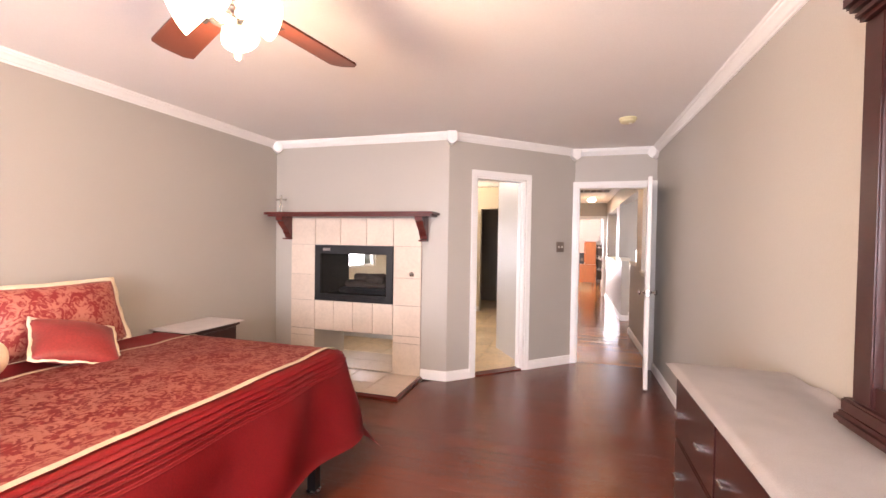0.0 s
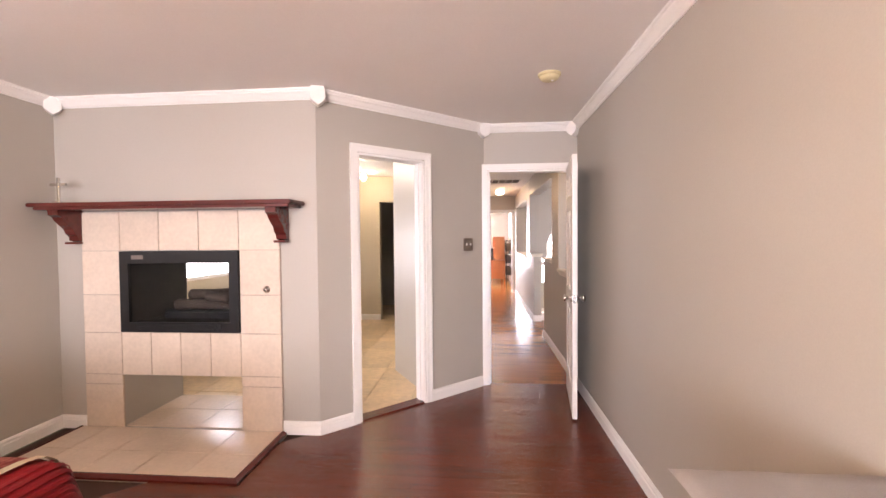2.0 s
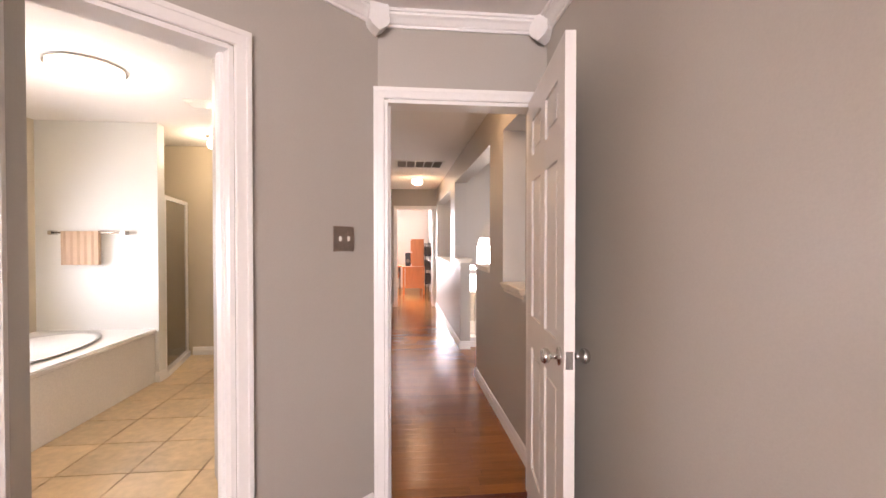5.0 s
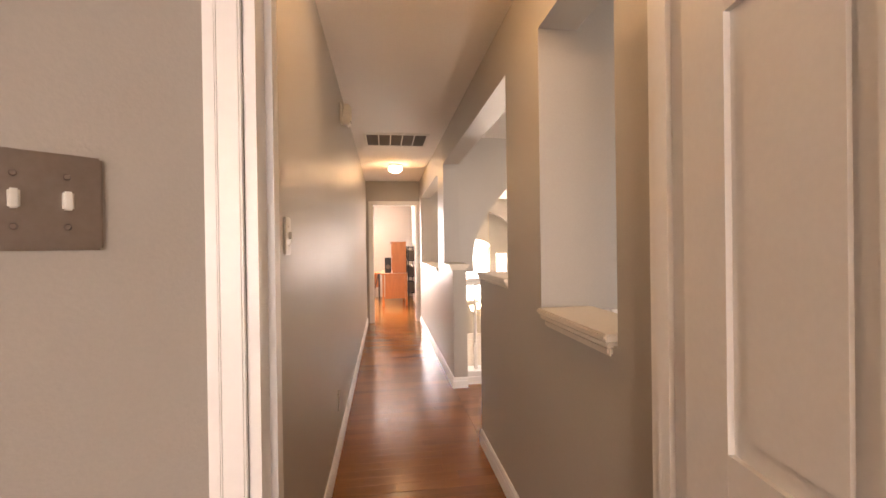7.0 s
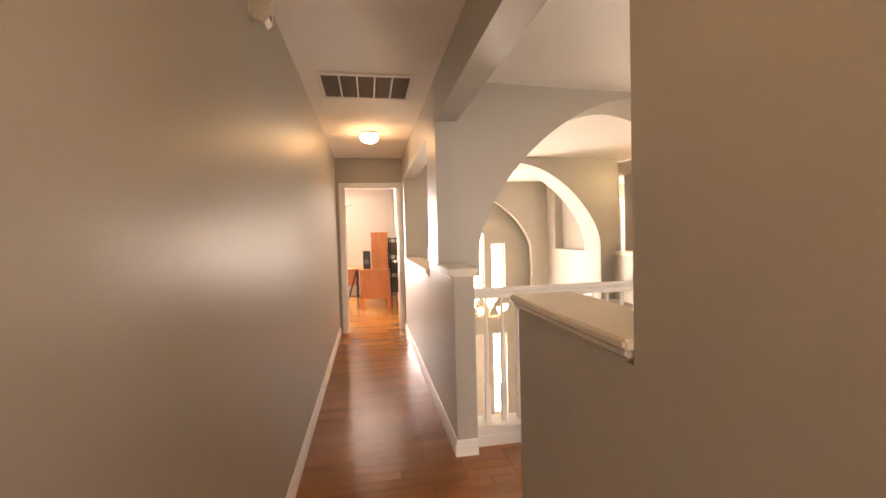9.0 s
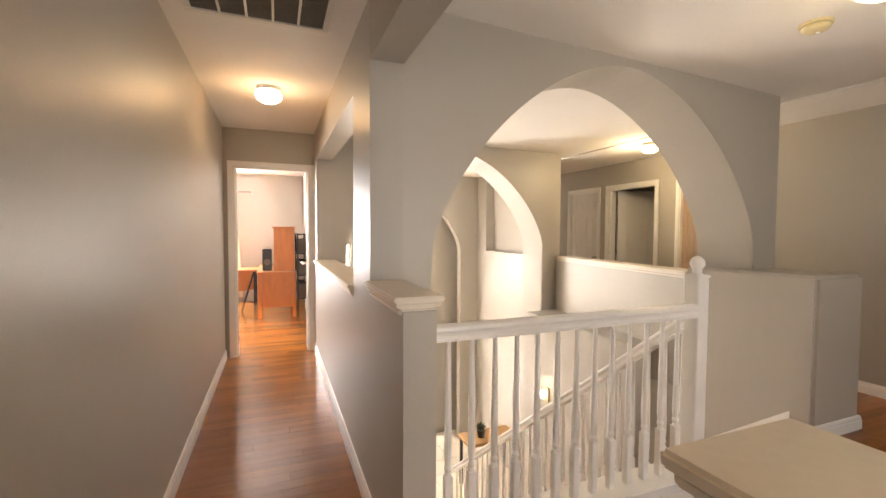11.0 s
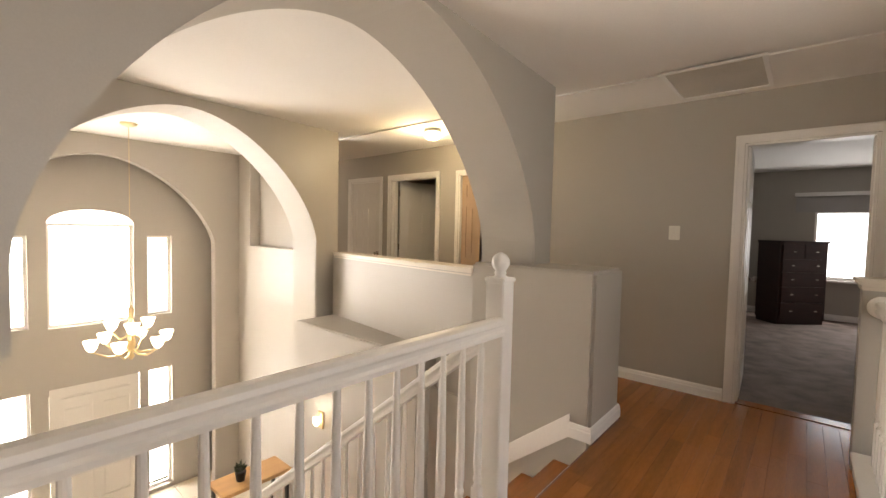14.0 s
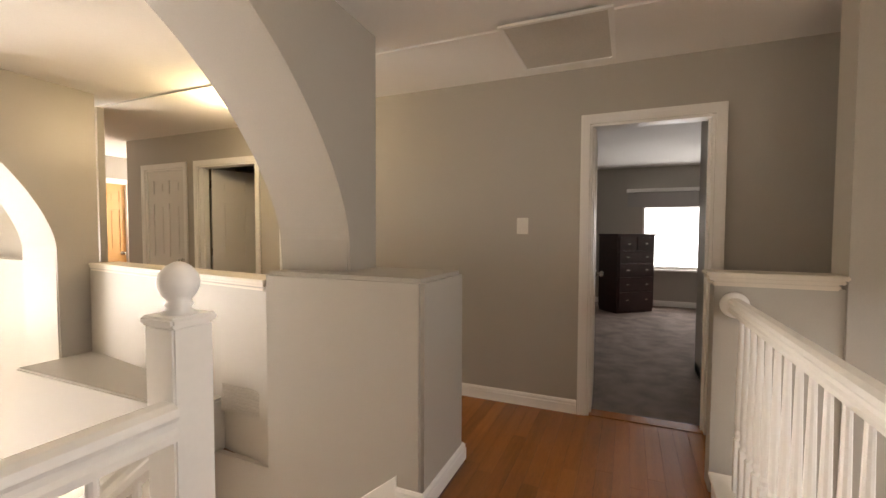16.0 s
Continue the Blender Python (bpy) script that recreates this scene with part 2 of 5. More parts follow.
BASE = [(0, 0), (0.016, 0), (0.016, 0.062), (0.012, 0.07), (0.012, 0.082), (0.006, 0.095), (0, 0.097)]
CROWN = [(0, 2.388), (0.010, 2.388), (0.013, 2.398), (0.022, 2.403), (0.036, 2.423), (0.048, 2.434), (0.05, 2.444), (0.058, 2.447), (0.06, 2.4595), (0, 2.4595)]


def baseboard(name, path, label="white painted baseboard"):
    return structure(name, sweep(bmesh.new(), BASE, path), TRIM, label)


def casing(name, p0, p1, height, w=0.065, jamb=0.12):
    """Door trim on the room face of an opening that runs p0 to p1 (the wall's thickness to the left), with its jamb lining."""
    p0, p1 = Vector(p0), Vector(p1)
    L = (p1 - p0).length
    ang = math.atan2(p1.y - p0.y, p1.x - p0.x)
    bm = bmesh.new()
    for y0, y1 in ((-0.016, -0.001), (jamb + 0.001, jamb + 0.016)):
        for a, b in ((-w, -0.005), (L + 0.005, L + w)):
            box(bm, a, b, y0, y1, 0, height + w, 0.003)
            o = -w if a < 0 else L + w - 0.02
            box(bm, o, o + 0.02, y0 - (0.005 if y0 < 0 else -0.005), y1 - (0.005 if y0 < 0 else -0.005), 0, height + w, 0.002)
        box(bm, -w + 0.02, L + w - 0.02, y0 - 0.0008, y1, height + 0.005, height + w - 0.001, 0.003)
        box(bm, -w, L + w, y0 - 0.006 if y0 < 0 else y0, y1 if y0 < 0 else y1 + 0.006, height + w - 0.02, height + w + 0.001, 0.002)
    box(bm, -0.004, 0.014, -0.002, jamb + 0.002, 0, height)
    box(bm, L - 0.014, L + 0.004, -0.002, jamb + 0.002, 0, height)
    box(bm, 0.014, L - 0.014, -0.002, jamb + 0.002, height - 0.014, height + 0.004)
    box(bm, 0.014, 0.026, 0.05, 0.085, 0, height - 0.014)
    box(bm, L - 0.026, L - 0.014, 0.05, 0.085, 0, height - 0.014)
    return structure(name, bm, TRIM, "white painted door casing and jamb", Matrix.Translation((p0.x, p0.y, 0)) @ Matrix.Rotation(ang, 4, "Z"))


def knob_bm(side):
    bm = bmesh.new()
    lathe(bm, [(0.032, 0), (0.032, 0.006), (0.012, 0.01), (0.011, 0.03), (0.024, 0.04), (0.028, 0.052), (0.02, 0.064), (0.002, 0.067)], 14,
          Matrix.Rotation(radians(90 if side > 0 else -90), 4, "X"))
    return bm


def panel_door(name, label, w, h, m, material=None, cols=2):
    """A six-panel door; the hinge edge stands at the origin, the leaf runs along x."""
    d = thing(name, label, "door", m)
    d["kind"] = "structure"
    material = material or DOORP
    t, st = 0.036, 0.11 * min(1, w / 0.76)
    rows = [(0.23, 0.82), (0.97, 1.62), (1.74, h - 0.12)]
    bm = bmesh.new()
    box(bm, 0, st, -t / 2, t / 2, 0.012, h)
    box(bm, w - st, w, -t / 2, t / 2, 0.012, h)
    box(bm, w / 2 - 0.045, w / 2 + 0.045, -t / 2, t / 2, 0.012, h)
    for a, b in ((0.012, rows[0][0]), (rows[0][1], rows[1][0]), (rows[1][1], rows[2][0]), (rows[2][1], h)):
        box(bm, st, w / 2 - 0.045, -t / 2 + 0.0003, t / 2 - 0.0003, a, b)
        box(bm, w / 2 + 0.045, w - st, -t / 2 + 0.0003, t / 2 - 0.0003, a, b)
    part("leaf_frame", bm, material, d)
    for a, b in rows:
        for x0, x1 in ((st, w / 2 - 0.045), (w / 2 + 0.045, w - st)):
            p = B(x0, x1, -0.008, 0.008, a, b)
            box(p, x0 + 0.03, x1 - 0.03, -0.014, 0.014, a + 0.03, b - 0.03, 0.006)
            part("door_panel", p, material, d)
    for s in (1, -1):
        k = part("door_knob", knob_bm(s), CHROME, d, "satin nickel round knob", True)
        k.location = (w - 0.06, -s * t / 2, 0.93)
    part("latch_plate", B(w - 0.001, w + 0.001, -0.012, 0.012, 0.90, 0.96), CHROME, d)
    for z in (0.2, 1.0, 1.8):
        part("hinge", B(-0.006, 0.002, -0.012, 0.012, z, z + 0.09), PEWTER, d)
    return d


def clipped(me, place, clip):
    """The mesh, cut where it crosses the clip line (point, normal pointing away); None where nothing is left."""
    if clip is None:
        return me
    p, n = Vector((*clip[0], 0)) - Vector((place.x, place.y, 0)), Vector((*clip[1], 0))
    side = [(v.co - p).dot(n) for v in me.vertices]
    if min(side) >= 0:
        return None
    if max(side) <= 0:
        return me
    bm = bmesh.new()
    bm.from_mesh(me)
    cut = bmesh.ops.bisect_plane(bm, geom=[*bm.verts, *bm.edges, *bm.faces], plane_co=p, plane_no=n, clear_outer=True)
    bmesh.ops.holes_fill(bm, edges=[e for e in cut["geom_cut"] if isinstance(e, bmesh.types.BMEdge)])
    return mesh_of(me.name, bm, me.materials[0])


def planks(floor, x0, x1, y0, y1, material, along="x", w=0.127, length=1.25, seed=1, z=0.0, clip=None):
    """Boards as pieces under a floor; z is their top."""
    rnd = random.Random(seed)
    lo, hi, a0, a1 = (y0, y1, x0, x1) if along == "x" else (x0, x1, y0, y1)
    cache = {}
    n = max(1, round((hi - lo) / w))
    w = (hi - lo) / n
    for r in range(n):
        a = a0
        first = length * (0.25 + 0.75 * rnd.random())
        while a < a1 - 0.01:
            b = min(a1, a + first)
            if a1 - b < 0.15:
                b = a1
            first = length
            key = round(b - a, 3)
            if key not in cache:
                L = b - a - 0.0008
                bm = B(-L / 2, L / 2, -w / 2 + 0.0004, w / 2 - 0.0004, -0.014, 0)
                if along == "y":
                    bmesh.ops.rotate(bm, verts=bm.verts, matrix=Matrix.Rotation(radians(90), 3, "Z"))
                top = [e for e in bm.edges if all(v.co.z > -0.001 for v in e.verts)]
                bmesh.ops.bevel(bm, geom=top, offset=0.0004, segments=1, affect="EDGES")
                cache[key] = mesh_of("plank", bm, material)
            mid, side = (a + b) / 2, lo + (r + 0.5) * w
            place = Vector((mid, side, z) if along == "x" else (side, mid, z))
            me = clipped(cache[key], place, clip)
            a = b
            if me is None:
                continue
            o = new("plank", me)
            o.location = place
            o.parent = floor


def tiles(floor, x0, x1, y0, y1, size, material, z, gap=0.005, origin=(0, 0), clip=None):
    i0, j0 = math.floor((x0 - origin[0]) / size), math.floor((y0 - origin[1]) / size)
    cache = {}
    for i in range(i0, math.ceil((x1 - origin[0]) / size)):
        for j in range(j0, math.ceil((y1 - origin[1]) / size)):
            a, b = max(x0, origin[0] + i * size), min(x1, origin[0] + (i + 1) * size)
            c, d = max(y0, origin[1] + j * size), min(y1, origin[1] + (j + 1) * size)
            if b - a < 0.03 or d - c < 0.03:
                continue
            key = (round(b - a, 3), round(d - c, 3))
            if key not in cache:
                cache[key] = mesh_of("floor_tile", B(-(b - a - gap) / 2, (b - a - gap) / 2, -(d - c - gap) / 2, (d - c - gap) / 2, -0.01, 0, bevel=0.0015), material)
            place = Vector(((a + b) / 2, (c + d) / 2, z))
            me = clipped(cache[key], place, clip)
            if me is None:
                continue
            o = new("floor_tile", me)
            o.location, o.parent = place, floor


# ---- shell: bedroom ----
CH, LOW = 2.46, -2.78
floor_bed = structure("floor", B(-2.95, 1.11, -3.0, 4.79, -0.25, -0.014), GAP, "dark cherry plank bedroom floor")
wall("wall_bedroom_right", (1.11, 4.73), (1.11, -3.0), -0.12 * -1, 0, CH)
wall("wall_bedroom_left", (-2.95, -3.0), (-2.95, 4.9), 0.12, 0, CH)
wall("wall_bedroom_back", (1.23, -3.0), (-3.07, -3.0), 0.12, 0, CH, [(0.6, 3.75, 0.7, 2.15)])
wall("wall_hall_door", (0.25, 4.73), (1.11, 4.73), 0.12, 0, CH, [(0.035, 0.805, 0, 2.035)])
DIAG0, DIAG1 = Vector((-0.92, 3.64)), Vector((0.25, 4.73))
ddir = (DIAG1 - DIAG0).normalized()
dpt = lambda s: tuple(DIAG0 + ddir * s)
wall("wall_bath_door", DIAG0 - ddir * 0.036, DIAG1, 0.12, 0, CH, [(0.321, 0.936, 0, 2.055)])
wall("wall_fireplace", (-2.95, 3.615), (-0.947, 3.615), 0.62, 0, CH, [(0.51, 1.45, 0.03, 0.41), (0.52, 1.425, 0.735, 1.33)])
structure("ceiling", B(-3.07, 1.23, -3.12, 4.85, CH, CH + 0.12), CEIL, "white textured bedroom ceiling")
structure("crown_molding", sweep(bmesh.new(), CROWN, [(1.11, -3.0), (1.11, 4.73), (0.25, 4.73), dpt(-0.0345), (-2.95, 3.615), (-2.95, -3.0)]), TRIM, "white crown moulding")
for k, (x, y, a) in enumerate(((-2.93, 3.595, 45), (-0.92, 3.60, 20), (0.24, 4.70, 20), (1.09, 4.71, -45))):
    bm = bmesh.new()
    prism(bm, [(-0.045, 2.458), (-0.05, 2.375), (-0.035, 2.355), (0, 2.33), (0.035, 2.355), (0.05, 2.375), (0.045, 2.458)], 0.075)
    structure("crown_corner_block", bm, TRIM, "white moulded crown corner block", pose(x, y, 0, 0, 0, a) @ pose(0, -0.07, 0))
baseboard("baseboard_right", [(1.11, -3.0), (1.11, 4.70)])
baseboard("baseboard_diagonal", [dpt(1.56), dpt(0.965)])
baseboard("baseboard_corner", [dpt(0.22), dpt(-0.0345), (-1.215, 3.615)])
baseboard("baseboard_left", [(-2.745, 3.615), (-2.95, 3.615), (-2.95, -3.0)])
casing("door_casing_hall", (0.285, 4.73), (1.055, 4.73), 2.035, 0.058)
casing("door_casing_bath", dpt(0.285), dpt(0.90), 2.055)
structure("threshold", B(0.28, 0.91, 0.0, 0.12, -0.002, 0.012, bevel=0.005), MAHOGX, "dark wood threshold at the bath door",
          Matrix.Translation((DIAG0.x, DIAG0.y, 0)) @ Matrix.Rotation(math.atan2(ddir.y, ddir.x), 4, "Z"))
panel_door("door_bedroom", "white six-panel bedroom door standing open", 0.75, 2.025, pose(1.022, 4.70, 0.004, 0, 0, 262))

# ---- shell: hall, landing, gallery ----
HC = 2.44
floor_hall = structure("floor_hall", B(0.07, 1.265, 4.79, 11.60, -0.3, -0.014), HONEYGAP, "honey plank hall floor")
floor_land = structure("floor_landing", B(1.265, 5.49, 6.72, 8.10, -0.3, -0.014), HONEYGAP, "honey plank landing floor")
floor_gal = structure("floor_gallery", box(B(4.00, 5.78, 8.10, 11.40, -0.3, -0.014), 4.70, 7.3, 11.40, 14.6, -0.3, -0.014), HONEYGAP, "honey plank gallery floor")
floor_gs = structure("floor_side_gallery", B(4.68, 5.49, 4.85, 6.72, -0.3, -0.014), HONEYGAP, "honey plank side gallery floor")
wall("wall_hall_left", (0.19, 4.85), (0.19, 11.5), 0.12, 0, HC)
bm = bmesh.new()
box(bm, 1.11, 1.27, 4.85, 6.12, 0, 1.01)
box(bm, 1.11, 1.27, 6.12, 6.755, 0, 1.07)
box(bm, 1.11, 1.27, 4.85, 5.10, 1.01, HC)
box(bm, 1.11, 1.27, 5.66, 6.12, 1.01, HC)
box(bm, 1.11, 1.27, 5.10, 5.66, 2.15, HC)
box(bm, 1.11, 1.27, 6.12, 8.42, 2.15, HC)
structure("wall_hall_right_south", bm, WALL, "greige half wall and pillar with openings over the stairwell")
bm = bmesh.new()
box(bm, 1.11, 1.235, 7.87, 8.43, 0, 1.075)
box(bm, 1.11, 1.27, 8.43, 11.5, 0, 1.02)
box(bm, 1.11, 1.27, 8.43, 8.885, 1.02, HC)
box(bm, 1.11, 1.27, 11.2, 11.5, 1.02, HC)
box(bm, 1.11, 1.27, 8.885, 11.2, 2.12, HC)
structure("wall_hall_right_north", bm, WALL, "greige half wall with an opening over the stairwell")


def cap(name, x0, x1, y0, y1, z, lip=0.035, label="white moulded half-wall cap"):
    bm = B(x0 - lip, x1 + lip, y0 - lip, y1 + lip, z - 0.022, z, bevel=0.006)
    box(bm, x0 - lip * 0.7, x1 + lip * 0.7, y0 - lip * 0.7, y1 + lip * 0.7, z - 0.04, z - 0.0215, 0.005)
    box(bm, x0 - lip * 0.35, x1 + lip * 0.35, y0 - lip * 0.35, y1 + lip * 0.35, z - 0.068, z - 0.0395, 0.008)
    return structure(name, bm, CAPSHADED, label)


cap("trim_sill_near", 1.11, 1.27, 5.14, 5.59, 1.045)
cap("trim_sill_mid", 1.125, 1.285, 6.155, 6.755, 1.12)
cap("trim_cap_north", 1.11, 1.23, 7.895, 8.38, 1.128)
cap("trim_sill_north", 1.11, 1.27, 8.92, 11.16, 1.05)
wall("wall_hall_end", (0.19, 11.47), (1.39, 11.47), 0.12, 0, HC, [(0.10, 0.865, 0, 2.035)])
casing("door_casing_office", (0.29, 11.47), (1.055, 11.47), 2.035, 0.058)
structure("ceiling_hall", B(0.07, 1.27, 4.85, 11.59, HC, HC + 0.12), CEIL, "white textured hall ceiling")
structure("ceiling_landing", B(1.27, 4.62, 4.73, 14.72, HC, HC + 0.12), CEIL, "white textured ceiling over landing and foyer")
structure("ceiling_gallery", B(4.62, 5.78, 4.73, 14.72, HC - 0.012, HC + 0.12), CEIL, "white textured gallery ceiling")


def arch_z(x, c, half, spring, rise):
    u = min(1.0, abs(x - c) / half)
    return spring + rise * (1 - u ** 1.78) ** 0.68


def arch_outline(x0, x1, jl, jr, z0, z1, spring, rise):
    c, half = (jl + jr) / 2, (jr - jl) / 2
    pts = [(x0, z0), (x0, z1), (x1, z1), (x1, z0), (jr, z0), (jr, spring)]
    for i in range(1, 48):
        x = c + half * math.cos(math.pi * i / 48)
        pts.append((x, arch_z(x, c, half, spring, rise)))
    return pts + [(jl, spring), (jl, z0)]


def rounded(bm, offset=0.014):
    """The long edges of an arch wall, softened as plaster corners are."""
    left = min(v.co.x for v in bm.verts)
    es = [e for e in bm.edges if any(len(f.verts) > 8 for f in e.link_faces) and max(v.co.x for v in e.verts) > left + 0.01 and min(v.co.z for v in e.verts) < 2.43]
    bmesh.ops.bevel(bm, geom=es, offset=offset, segments=2, affect="EDGES")
    return bm


ARCH = "greige plaster wall with a tall arched opening"
structure("wall_arch_north", rounded(prism(bmesh.new(), arch_outline(1.268, 4.45, 1.43, 4.14, 1.02, HC, 1.25, 1.14), 0.45)), WALL, ARCH, pose(0, 8.345, 0, 0, 0, 3.95))
structure("wall_arch_foyer", rounded(prism(bmesh.new(), arch_outline(1.268, 4.42, 1.43, 4.11, 0.02, HC, 1.17, 1.18), 0.45)), WALL, ARCH, pose(0, 11.13, 0, 0, 0, 3.55))
structure("wall_arch_south", rounded(prism(bmesh.new(), arch_outline(1.27, 4.80, 1.47, 4.15, 1.02, HC, 1.22, 1.15), 0.46)), WALL, ARCH, pose(0, 5.66, 0))
structure("wall_arch_entry", rounded(prism(bmesh.new(), arch_outline(1.25, 4.52, 1.30, 4.07, LOW, HC, 1.02, 1.18), 0.14)), WALL, ARCH, pose(0, 14.1, 0))
bm = bmesh.new()
box(bm, 3.95, 4.47, 8.105, 9.06, -0.3, 1.08, 0.02)
structure("wall_stair_end", bm, WALL, "greige rounded half wall beside the stairs")
SKEW = pose(3.97, 9.05, 0, 0, 0, -8.2)
structure("wall_gallery_half", B(0, 0.18, 0, 2.31, -0.3, 1.0), WALL, "greige gallery half wall over the stairs", SKEW)
structure("wall_stair_lower", B(3.958, 3.998, 8.12, 9.47, LOW, -0.002), WALL, "greige wall below the stair landing")
cap("trim_gallery_cap", 0, 0.18, 0.03, 2.27, 1.03, 0.02).matrix_world = SKEW
structure("wall_stair_ledge", B(3.80, 4.34, 9.47, 11.31, LOW, 0.30, bevel=0.012), WALL, "greige ledge over the stairs")
structure("wall_side_half", B(4.68, 4.80, 6.37, 6.87, -0.3, 1.045), WALL, "greige half wall at the end of the railing")
cap("trim_side_cap", 4.68, 4.80, 6.40, 6.87, 1.105)
structure("wall_side_pier", B(4.66, 4.84, 5.66, 6.37, -0.3, HC - 0.012), WALL, "greige pier")
wall("wall_landing_east", (5.37, 10.0), (5.37, 4.73), 0.12, 0, HC, [(2.49, 3.22, 0, 2.035)])
casing("door_casing_east", (5.37, 7.51), (5.37, 6.78), 2.035)
wall("wall_gallery_east", (5.66, 13.15), (5.66, 10.0), 0.12, 0, HC, [(0.37, 1.07, 0, 2.035), (1.32, 2.21, 0, 2.035), (2.60, 3.10, 0, 2.035)])
wall("wall_gallery_jog", (5.37, 10.0), (5.78, 10.0), -0.06, 0, HC)
casing("door_casing_gallery_a", (5.66, 12.78), (5.66, 12.08), 2.035)
casing("door_casing_gallery_b", (5.66, 11.83), (5.66, 10.94), 2.035)
casing("door_casing_gallery_c", (5.66, 10.55), (5.66, 10.05), 2.035, 0.05)
wall("wall_gallery_end", (4.70, 14.6), (7.3, 14.6), 0.12, 0, HC, [(1.22, 1.80, 0, 2.035)])
casing("door_casing_gallery_end", (5.92, 14.6), (6.50, 14.6), 2.035)
wall("wall_landing_south", (5.49, 4.85), (1.27, 4.85), 0.12, LOW, HC, [(1.54, 3.44, 0.6, 1.8)])
panel_door("door_gallery_closed", "closed white six-panel gallery door", 0.68, 2.02, pose(5.70, 12.77, 0.004, 0, 0, 270))
panel_door("door_gallery_open", "white six-panel door standing open into a dark room", 0.86, 2.02, pose(5.80, 11.80, 0.004, 0, 0, -18))
# Darker tan than the white doors: the shade here is in its colour.
panel_door("door_gallery_tan", "six-panel gallery door coloured tan for the shade on it", 0.48, 2.02, pose(5.72, 10.54, 0.004, 0, 0, 275), mat("shaded_door_tan", (0.42, 0.30, 0.21), 0.45))
panel_door("door_gallery_end", "golden oak veneered door", 0.55, 2.02, pose(5.935, 14.66, 0.004), mat("golden_oak", (0.52, 0.29, 0.10), 0.4, vary=0.12, stretch=(6, 6, 1)))
structure("wall_dark_room", B(7.2, 7.3, 9.0, 14.6, 0, HC), WALL, "dark room wall")
structure("floor_dark_room", B(5.78, 7.2, 9.0, 13.03, -0.2, 0), CARPET, "grey carpet in the dark room")
structure("ceiling_dark_room", B(5.78, 7.3, 9.0, 14.72, HC, HC + 0.1), CEIL, "dark room ceiling")
structure("wall_dark_room_side", B(5.78, 7.3, 9.0, 9.1, 0, HC), WALL, "dark room side wall")
structure("wall_dark_room_end", B(5.78, 7.2, 13.03, 13.15, 0, HC), WALL, "dark room end wall")
baseboard("baseboard_hall_left", [(0.19, 11.45), (0.19, 4.87)])
baseboard("baseboard_hall_right", [(1.11, 4.87), (1.11, 6.755), (1.27, 6.755)])
baseboard("baseboard_hall_north", [(1.235, 7.87), (1.11, 7.87), (1.11, 11.45)])
baseboard("baseboard_landing_east", [(5.37, 7.58), (5.37, 9.98)])
baseboard("baseboard_stair_end", [(4.47, 9.0), (4.47, 8.105), (3.95, 8.105), (3.95, 8.24)])
baseboard("baseboard_landing_south", [(5.37, 4.9), (5.37, 6.71)])

# ---- lower storey and foyer ----
structure("ground", B(-60, 70, -60, 80, LOW - 0.3, LOW - 0.02), mat("dry_lawn", (0.12, 0.11, 0.05), 0.95, vary=0.2), "dry ground round the house")
floor_low = structure("floor_foyer", B(1.25, 5.5, 4.85, 14.6, LOW - 0.02, LOW - 0.008), GROUT, "pale tiled foyer floor")
wall("wall_lower_west", (1.30, 4.85), (1.30, 14.6), 0.12, LOW, -0.3)
wall("wall_foyer_west", (1.30, 11.5), (1.30, 14.5), 0.12, -0.3, HC)
wall("wall_lower_east", (4.44, 14.5), (4.44, 11.8), 0.12, LOW, 1.0)
wall("wall_lower_east_pier", (4.40, 11.8), (4.40, 11.2), 0.12, LOW, -0.01)
structure("wall_foyer_niche_back", B(4.60, 4.66, 11.75, 14.6, -0.3, HC - 0.013), WALL, "greige niche back wall")
structure("wall_foyer_niche_shelf", B(4.56, 4.60, 11.75, 14.0, 0.9, 1.0), WALL, "greige plant shelf in the foyer niche")
structure("wall_foyer_niche_end", B(4.44, 4.60, 13.72, 14.5, 1.0, HC), WALL, "greige wall beside the niche")
wall("wall_lower_under_gallery", (5.3, 11.2), (5.3, 4.85), 0.1, LOW, -0.3)
fr = wall("wall_front", (1.25, 14.5), (4.64, 14.5), 0.16, LOW, HC,
          [(0.40, 0.76, -0.05, 1.13), (0.94, 1.87, -0.08, 1.29), (2.03, 2.35, -0.05, 1.13), (0.40, 0.76, LOW + 0.06, -0.87), (0.93, 1.93, LOW, -0.88), (2.03, 2.35, LOW + 0.06, -0.87)])
# the middle window's arched head: a solid panel glowing in place of daylight
bm = bmesh.new()
pts = [(2.19, 1.29)] + [(2.655 + 0.465 * math.cos(math.pi * (1 - i / 16)), 1.29 + 0.19 * math.sin(math.pi * i / 16)) for i in range(1, 16)] + [(3.12, 1.29)]
structure("window_arch_head", prism(bm, [(p[0], p[1]) for p in pts], 0.012, pose(0, 14.495, 0)), mat("glowing_head_panel", (0.95, 0.95, 0.92), 0.3, emit=(1, 0.99, 0.96), strength=2.2, bump=0), "arched window head panel that glows in place of daylight")


